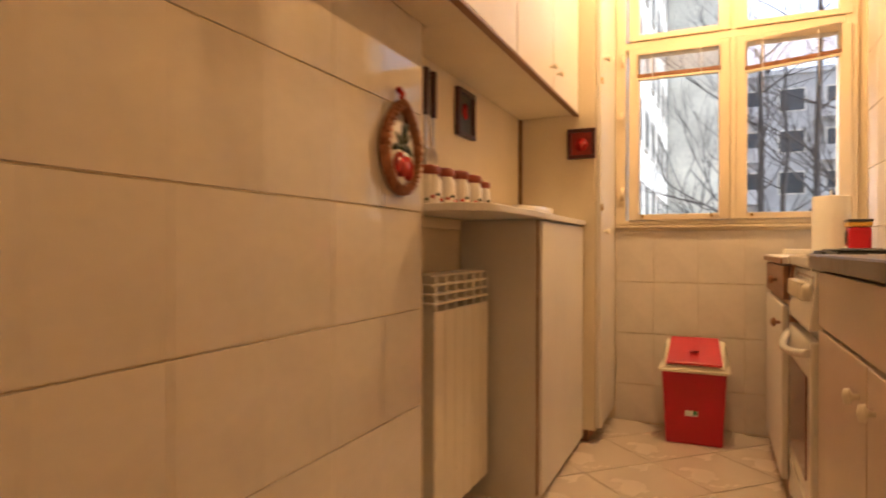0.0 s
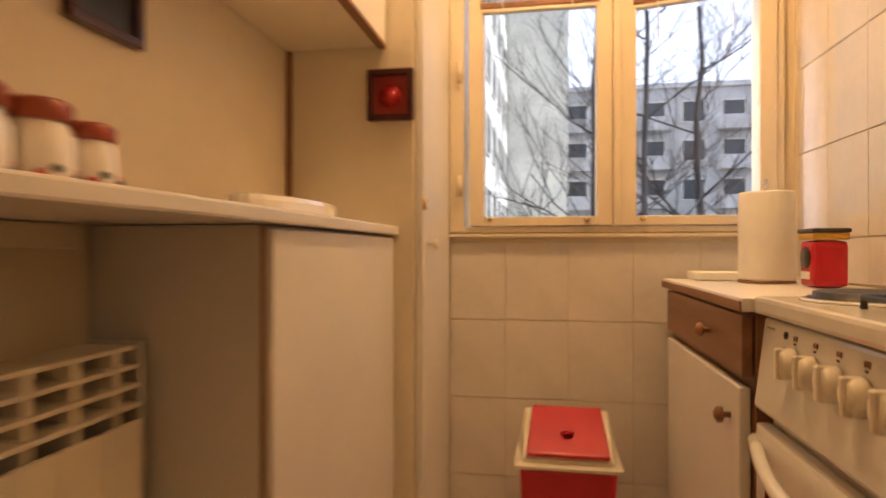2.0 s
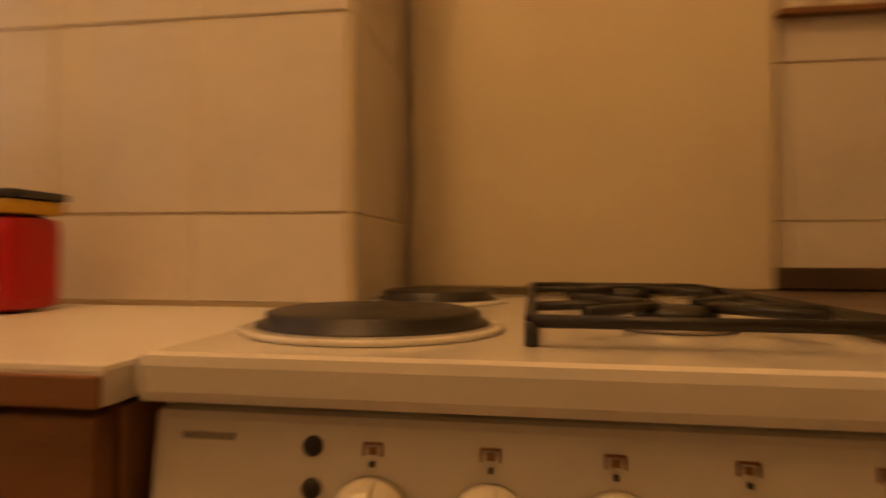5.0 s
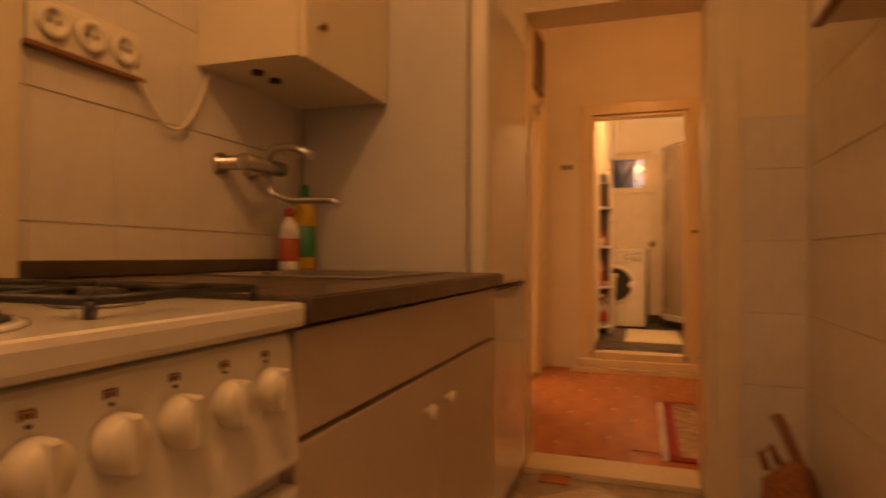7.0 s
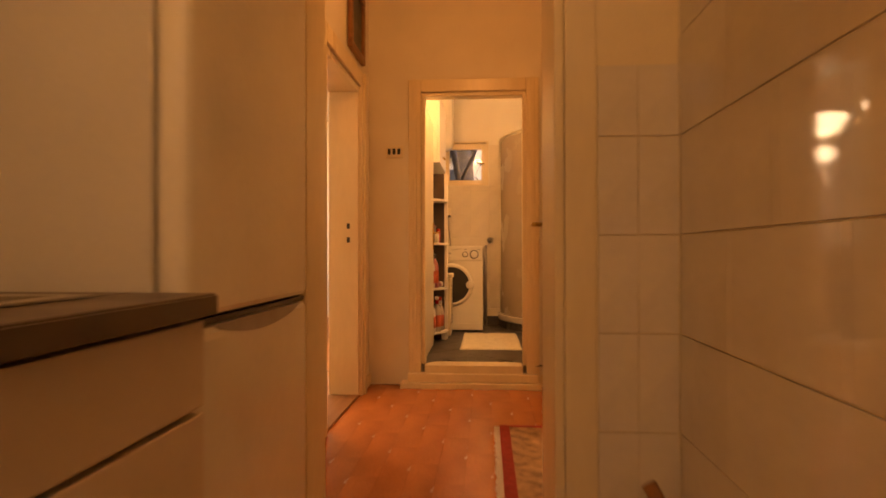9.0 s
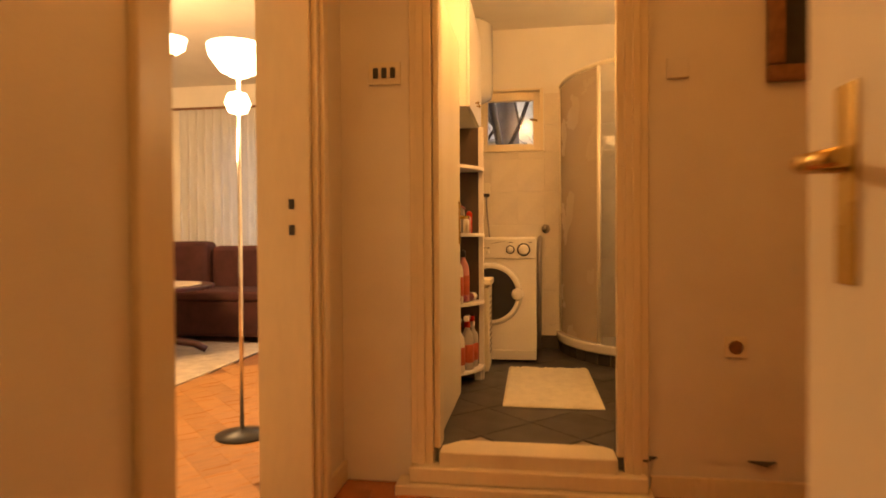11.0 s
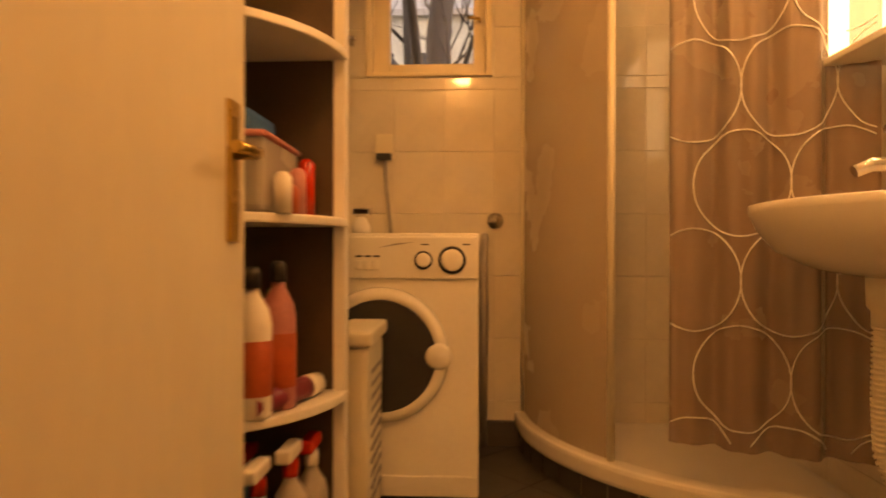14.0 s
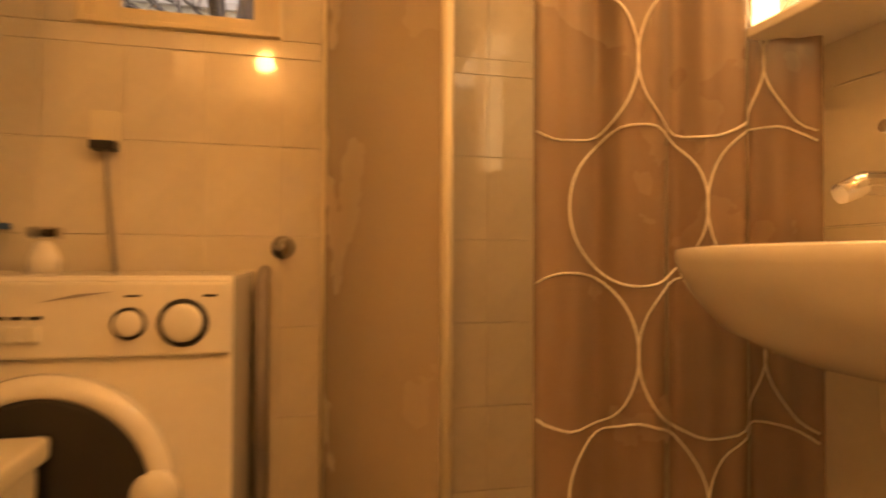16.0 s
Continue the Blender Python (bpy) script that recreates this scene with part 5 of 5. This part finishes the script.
def arc(r, a0, a1, n):
    return [(SX - r * math.sin(radians(a0 + (a1 - a0) * k / n)), SY + r * math.cos(radians(a0 + (a1 - a0) * k / n))) for k in range(n + 1)]


sh = thing("shower_enclosure", (6.5, -0.7, BF), "quarter-round shower with milky panels on a tiled plinth", "shower")
part("plinth", prism([(SX, SY)] + arc(R - 0.02, 0, 90, 24), BF, BF + 0.075), GROUT, sh)
for k in range(13):
    a = (k + 0.5) * 90 / 13
    bm = B(-0.049, 0.049, 0, 0.007, BF + 0.002, BF + 0.072)
    o = part("plinth_tile", bm, SLATE, sh, "dark slate plinth tile")
    o.matrix_parent_inverse = Matrix.Translation(sh.location).inverted() @ Matrix.Translation((SX - (R - 0.021) * math.sin(radians(a)), SY + (R - 0.021) * math.cos(radians(a)), 0)) @ Matrix.Rotation(radians(a), 4, "Z")
bm = prism(arc(R + 0.005, 0, 90, 32) + arc(R - 0.075, 90, 0, 32), BF + 0.077, BF + 0.14, 0.014)
part("tray_rim", bm, PORC, sh, "white tray rim")
part("tray", prism([(SX, SY)] + arc(R - 0.07, 0, 90, 24), BF + 0.077, BF + 0.095), PORC, sh)
part("panel", prism(arc(R - 0.03, 1, 41, 24) + arc(R - 0.036, 41, 1, 24), BF + 0.145, 2.12), MILK, sh, "milky curved panel")
for a in (1, 41.5):
    x, y = arc(R - 0.033, a, a, 1)[0]
    part("post", tube(bmesh.new(), [(x, y, BF + 0.14), (x, y, 2.14)], 0.013, 8), IVORY, sh, "white profile post")
part("head_rail", tube(bmesh.new(), [(x, y, 2.14) for x, y in arc(R - 0.033, 0, 90, 24)], 0.016, 8), IVORY, sh, "white curved head rail")
sc = thing("shower_curtain", (6.25, -0.8, 0.4), "clear plastic shower curtain printed with white rings", "curtain")


def fold(s):
    """The curtain's line along the rail, with its folds; s in metres."""
    a = 54 + math.degrees(s / 0.86) * 0.8
    r = R - 0.03 + 0.022 * math.sin(s * 34) + 0.01 * math.sin(s * 71 + 1)
    return SX - r * math.sin(radians(a)), SY + r * math.cos(radians(a))


bm = bmesh.new()
cols = [[bm.verts.new((*fold(0.62 * k / 90), z)) for z in (0.40, 0.8, 1.2, 1.6, 2.11)] for k in range(91)]
for a, b in zip(cols, cols[1:]):
    for i in range(4):
        bm.faces.new((a[i], b[i], b[i + 1], a[i + 1])).smooth = True
part("sheet", bm, SHEER, sc)
for cs, z0 in ((0.085, 0.335), (0.23, 0.6), (0.375, 0.335), (0.52, 0.6), (0.665, 0.335)):
    for k in range(4):
        cz, run, prev = z0 + 0.53 * k, [[]], True
        for j in range(49):
            a = 2 * math.pi * j / 48 + math.pi / 2
            p, z = cs + 0.146 * math.cos(a), cz + 0.144 * math.sin(a)
            if 0.0 <= p <= 0.62 and 0.41 <= z <= 2.1:
                x, y = fold(p)
                run[-1].append((x - 0.003, y + 0.003, z))
            elif run[-1]:
                run.append([])
        for piece in run:
            if len(piece) > 2:
                part("printed_ring", tube(bmesh.new(), piece, 0.0023, 5), PORC, sc, "white printed ring")

wb = thing("washbasin", (5.72, -0.9, 0.9), "white oval wall-hung washbasin", "washbasin")
bm = bmesh.new()
rings = []
for f, z in ((1.0, 1.062), (0.995, 1.045), (0.93, 1.005), (0.8, 0.96), (0.55, 0.925), (0.3, 0.91)):
    ring = []
    for k in range(40):
        a = 2 * math.pi * k / 40
        ring.append(bm.verts.new((5.73 + 0.32 * f * math.cos(a), max(-1.118, -0.90 + (0.27 * f) * math.sin(a)), z)))
    rings.append(ring)
inner = []
for f, z in ((0.95, 1.066), (0.82, 1.055), (0.7, 1.0), (0.3, 0.95)):
    inner.append([bm.verts.new((5.73 + 0.32 * f * math.cos(2 * math.pi * k / 40), max(-1.117, -0.90 + 0.27 * f * math.sin(2 * math.pi * k / 40)), z)) for k in range(40)])
seq = rings[::-1] + inner
for a, b in zip(seq, seq[1:]):
    for k in range(40):
        bm.faces.new((a[k], a[(k + 1) % 40], b[(k + 1) % 40], b[k])).smooth = True
bm.faces.new(seq[-1])
bm.faces.new(seq[0][::-1])
part("bowl", bm, PORC, wb)
part("back_ledge", B(5.42, 5.98, -1.118, -1.04, 0.98, 1.068, 0.012), PORC, wb)
part("waste_cup", lathe([(0.036, 0), (0.034, -0.06), (0.026, -0.07), (0.026, -0.1)], (5.73, -0.87, 0.911), "z", 18), IVORY, wb, "white waste cup")
pts = [(5.73, -0.87, 0.83), (5.735, -0.87, 0.66), (5.735, -0.875, 0.55), (5.72, -0.89, 0.49), (5.67, -0.94, 0.47), (5.60, -1.02, 0.50), (5.57, -1.12, 0.53)]
hose = part("drain_pipe", tube(bmesh.new(), pts, 0.021, 12), IVORY, wb, "white corrugated drain pipe")
for i in range(len(pts) - 1):
    p, q = Vector(pts[i]), Vector(pts[i + 1])
    n = max(2, int((q - p).length / 0.011))
    for k in range(n):
        c, dd = p.lerp(q, k / n), (q - p).normalized() * 0.0025
        part("rib", tube(bmesh.new(), [c - dd, c + dd], 0.0255, 10), IVORY, hose)
wb.location.z -= 0.016
tp = thing("basin_tap", (5.7, -1.05, 1.07), "chrome single-lever basin tap", "tap")
part("body", lathe([(0.032, 0), (0.03, 0.01), (0.027, 0.07), (0.029, 0.1), (0.024, 0.115), (0.0, 0.118)], (5.80, -1.04, 1.053), "z", 20), CHROME, tp)
part("spout", tube(bmesh.new(), [(5.80, -1.03, 1.115), (5.81, -0.96, 1.135), (5.82, -0.9, 1.135), (5.825, -0.865, 1.12)], 0.02, 12, 0.014), CHROME, tp)
part("lever", tube(bmesh.new(), [(5.80, -1.045, 1.17), (5.80, -1.03, 1.195), (5.805, -0.97, 1.205), (5.81, -0.92, 1.21)], 0.016, 10, 0.009), CHROME, tp)
mc = thing("mirror_cabinet", (5.75, -1.05, 1.43), "lit mirror cabinet above the washbasin", "mirror cabinet")
part("shelf", B(5.45, 6.10, -1.122, -0.955, 1.432, 1.45, 0.004), WHITE, mc, "white bottom shelf")
part("mirror", B(5.46, 6.09, -1.122, -1.09, 1.455, 1.99, 0.003), MIRROR, mc, "mirror glass")
part("lamp_strip", B(5.47, 6.08, -1.085, -1.02, 2.0, 2.07, 0.015, 3), LITG, mc, "glowing opal lamp strip")
part("side", B(6.08, 6.10, -1.09, -0.97, 1.452, 2.08, 0.003), LIT, mc, "glowing opal glass side")
wc = thing("toilet", (5.2, -0.8, BF), "white porcelain toilet with a closed lid", "toilet")
bm = lathe([(0.12, 0.0), (0.11, 0.1), (0.13, 0.22), (0.185, 0.36), (0.19, 0.385), (0.0, 0.386)], (5.22, -0.80, BF), "z", 28)
for v in bm.verts:
    v.co.y = -0.80 + (v.co.y + 0.80) * 1.25
part("bowl", bm, PORC, wc)
bm = lathe([(0.19, 0.0), (0.195, 0.012), (0.185, 0.035), (0.0, 0.042)], (5.22, -0.80, BF + 0.387), "z", 28)
for v in bm.verts:
    v.co.y = -0.80 + (v.co.y + 0.80) * 1.25
part("lid", bm, PORC, wc)
part("cistern", B(5.03, 5.41, -1.118, -0.99, 0.6, 0.95, 0.02), PORC, wc)
wc.location.x -= 0.1
mat_t = thing("bath_mat", (5.7, -0.13, BF), "fluffy cream bath mat on the dark tiles", "mat")
bm = bmesh.new()
N, K = 60, 34
grid = [[bm.verts.new((5.27 + 0.9 * i / N, -0.38 + 0.5 * j / K, BF + 0.004 + (0.012 + random.uniform(-0.005, 0.006) if 0 < i < N and 0 < j < K else 0))) for j in range(K + 1)] for i in range(N + 1)]
for i in range(N):
    for j in range(K):
        bm.faces.new((grid[i][j], grid[i + 1][j], grid[i + 1][j + 1], grid[i][j + 1])).smooth = True
part("surface", bm, MATF, mat_t)
part("backing", B(5.272, 6.168, -0.378, 0.118, BF, BF + 0.004), MATF, mat_t)
blm = thing("wall_lamp", (4.735, 0.03, 2.2), "small opal wall lamp above the bathroom door", "lamp")
part("base", lathe([(0.05, 0), (0.05, 0.02), (0.02, 0.03), (0.0, 0.031)], (4.732, 0.03, 2.27), "x", 20), PORC, blm)
part("arm", tube(bmesh.new(), [(4.76, 0.03, 2.27), (4.80, 0.03, 2.29), (4.87, 0.03, 2.34)], 0.008), BRASS, blm)
part("shade", lathe([(0.02, 0.0), (0.05, -0.015), (0.06, -0.03), (0.057, -0.03), (0.018, -0.004)], (4.87, 0.03, 2.35)), PORC, blm)
part("plinth_skirting", B(6.92, 6.943, -0.30, -0.07, BF, BF + 0.1, 0.003), SLATE, wall_b)

# ---- outside ----
setting("ground", B(-300, 300, -300, 300, -5.2, -5.0), GRASS, "wintry ground around the house")


def tree(x, y, h, r, seed, lean=0.0):
    rnd = random.Random(seed)
    t = thing("bare_tree", (x, y, -5), "leafless grey tree with many fine branches", "tree", "bare courtyard trees")
    top = Vector((x + lean, y + lean * 0.5, -5 + h))
    base = Vector((x, y, -5.1))
    part("trunk", tube(bmesh.new(), [base.lerp(top, k / 8) + Vector((0, rnd.uniform(-0.12, 0.12), 0)) * (0 < k) for k in range(9)], r, 9, r * 0.3), BARK, t)
    bm = bmesh.new()

    def grow(p, d, length, rad, depth):
        pts = [p]
        for k in range(4):
            d = (d + Vector((rnd.uniform(-0.22, 0.22), rnd.uniform(-0.22, 0.22), rnd.uniform(-0.05, 0.2)))).normalized()
            pts.append(pts[-1] + d * length / 4)
        tube(bm, pts, rad, 5 if depth else 4, rad * 0.45)
        if depth < 3:
            for k in range(3 if depth else 4):
                q = pts[rnd.randint(1, 4)]
                e = (d + Vector((rnd.uniform(-0.9, 0.9), rnd.uniform(-0.9, 0.9), rnd.uniform(-0.2, 0.6)))).normalized()
                grow(q, e, length * 0.62, rad * 0.5, depth + 1)

    for k in range(9):
        f = 0.32 + 0.68 * k / 9
        a = rnd.uniform(0, 2 * math.pi)
        grow(base.lerp(top, f), Vector((math.cos(a), math.sin(a), rnd.uniform(0.35, 0.9))).normalized(), h * 0.3 * (1.25 - f * 0.6), r * 0.3 * (1.2 - f * 0.7), 0)
    part("limbs", bm, BARK, t)


tree(-14, 2.3, 13, 0.13, 1)
tree(-17, 1.1, 12, 0.16, 2, 0.5)
tree(-20, 5.0, 14, 0.2, 3)
tree(-24, 2.6, 13, 0.16, 8)
tree(12.0, 0.1, 14, 0.3, 5, 0.6)
tree(16.5, 1.2, 13, 0.22, 6)


def block(name, x0, x1, y0, y1, top, material, label, faces, step=3.0, wide=1.2):
    b = thing(name, ((x0 + x1) / 2, (y0 + y1) / 2, -5), label, "building")
    part("wall", B(x0, x1, y0, y1, -5, top), material, b)
    part("roof", B(x0 - 0.3, x1 + 0.3, y0 - 0.3, y1 + 0.3, top, top + 0.35), FACADE2, b, "flat grey roof edge")
    for face in faces:
        u0, u1 = (y0, y1) if face[1] == "x" else (x0, x1)
        n = max(1, int((u1 - u0) / step))
        for i in range(n):
            u = u0 + (i + 0.5) * (u1 - u0) / n
            z = -4.0
            while z + 2 < top:
                if face[1] == "x":
                    fx = x1 if face[0] == "+" else x0
                    s = 1 if face[0] == "+" else -1
                    fr = part("window", B(min(fx, fx + 0.06 * s), max(fx, fx + 0.06 * s), u - wide / 2 - 0.08, u + wide / 2 + 0.08, z - 0.08, z + 1.55), PAINT, b, "white framed window")
                    part("pane", B(min(fx + 0.05 * s, fx + 0.08 * s), max(fx + 0.05 * s, fx + 0.08 * s), u - wide / 2, u + wide / 2, z, z + 1.45), PANE_D, fr)
                    if i % 2:
                        part("balcony", B(min(fx + 0.09 * s, fx + 1.0 * s), max(fx + 0.09 * s, fx + 1.0 * s), u - 1.2, u + 1.2, z - 0.75, z + 0.25), FACADE2, b, "grey concrete balcony")
                else:
                    fy = y1 if face[0] == "+" else y0
                    s = 1 if face[0] == "+" else -1
                    fr = part("window", B(u - wide / 2 - 0.08, u + wide / 2 + 0.08, min(fy, fy + 0.06 * s), max(fy, fy + 0.06 * s), z - 0.08, z + 1.55), PAINT, b, "white framed window")
                    part("pane", B(u - wide / 2, u + wide / 2, min(fy + 0.05 * s, fy + 0.08 * s), max(fy + 0.05 * s, fy + 0.08 * s), z, z + 1.45), PANE_D, fr)
                z += 2.9
    return b


block("apartment_building", -34, -8, -12, -2.3, 16, FACADE, "pale rendered apartment house along the courtyard", ("+y",), 2.6)
block("apartment_building", -44, -34.3, -12, 1.2, 17, FACADE, "pale apartment house with a plain gable wall", ("+y",), 3.2)
block("apartment_building", -56, -46, -2, 32, 13.0, FACADE2, "grey apartment block with balconies behind the trees", ("+x",), 2.8, 1.5)
block("apartment_building", 38, 48, -20, 24, 14, FACADE, "pale apartment block behind the bathroom window", ("-x",), 2.8, 1.4)

# ---- laid pieces ----
tiles(wall_window, TILE, "x", -1.02, 1, -0.34, 0.73, 0.0, 0.97, 0.205, 0.26, 0.05, 0.19)
tiles(wall_s, TILE, "y", -0.606, 1, 0.705, 2.055, 0.0, 2.03, 0.205, 0.26, 0.10, 0.20)
tiles(wall_n1, TILE, "y", 0.736, -1, -0.99, -0.172, 0.86, 2.03, 0.205, 0.254, 0.03, 0.213)
tiles(wall_n1, TILE, "x", -0.17, 1, 0.742, 1.06, 0.86, 2.03, 0.205, 0.254, 0.11, 0.213)
tiles(wall_n, TILE, "y", 1.066, -1, -0.163, 1.42, 0.86, 2.03, 0.205, 0.26, 0.06, 0.20)
tiles(wall_k, TILE, "x", 2.06, -1, -0.60, -0.39, 0.0, 1.43, 0.205, 0.26, -0.085, 0.20, butt=0.0014)
tiles(wall_b, TILE_B, "x", 6.95, -1, -1.12, 0.66, BF, 1.655, 0.205, 0.255, 0.075, 0.075)
tiles(wall_b, TILE_B, "x", 6.95, -1, -1.12, -0.125, 1.655, 2.1, 0.205, 0.255, 0.075, 0.075)
tiles(wall_b, TILE_B, "x", 6.95, -1, 0.405, 0.66, 1.655, 2.1, 0.205, 0.255, 0.075, 0.075)
tiles(wall_bs, TILE_B, "y", -1.126, 1, 4.75, 6.94, BF, 2.1, 0.205, 0.255, 0.0, 0.075)
tiles(wall_bn, TILE_B, "y", 0.666, -1, 4.75, 6.94, BF, 2.1, 0.205, 0.255, 0.0, 0.075)
floor_pieces(kfloor, KFLOOR, -1.1, 2.10, -0.75, 1.0, 0.0, 0.33, 45, gap=0.004)
floor_pieces(hfloor, HFLOOR, 2.40, 4.54, -1.55, 0.70, 0.0, 0.12, 0, "plank", 0.6, 0.0006)
floor_pieces(lfloor, LFLOOR, 3.3, 6.6, 0.95, 3.0, 0.0, 0.14, 45, "plank", 0.56, 0.0015)
floor_pieces(bfloor, SLATE, 4.78, 6.98, -1.15, 0.68, BF, 0.30, 45, gap=0.004)
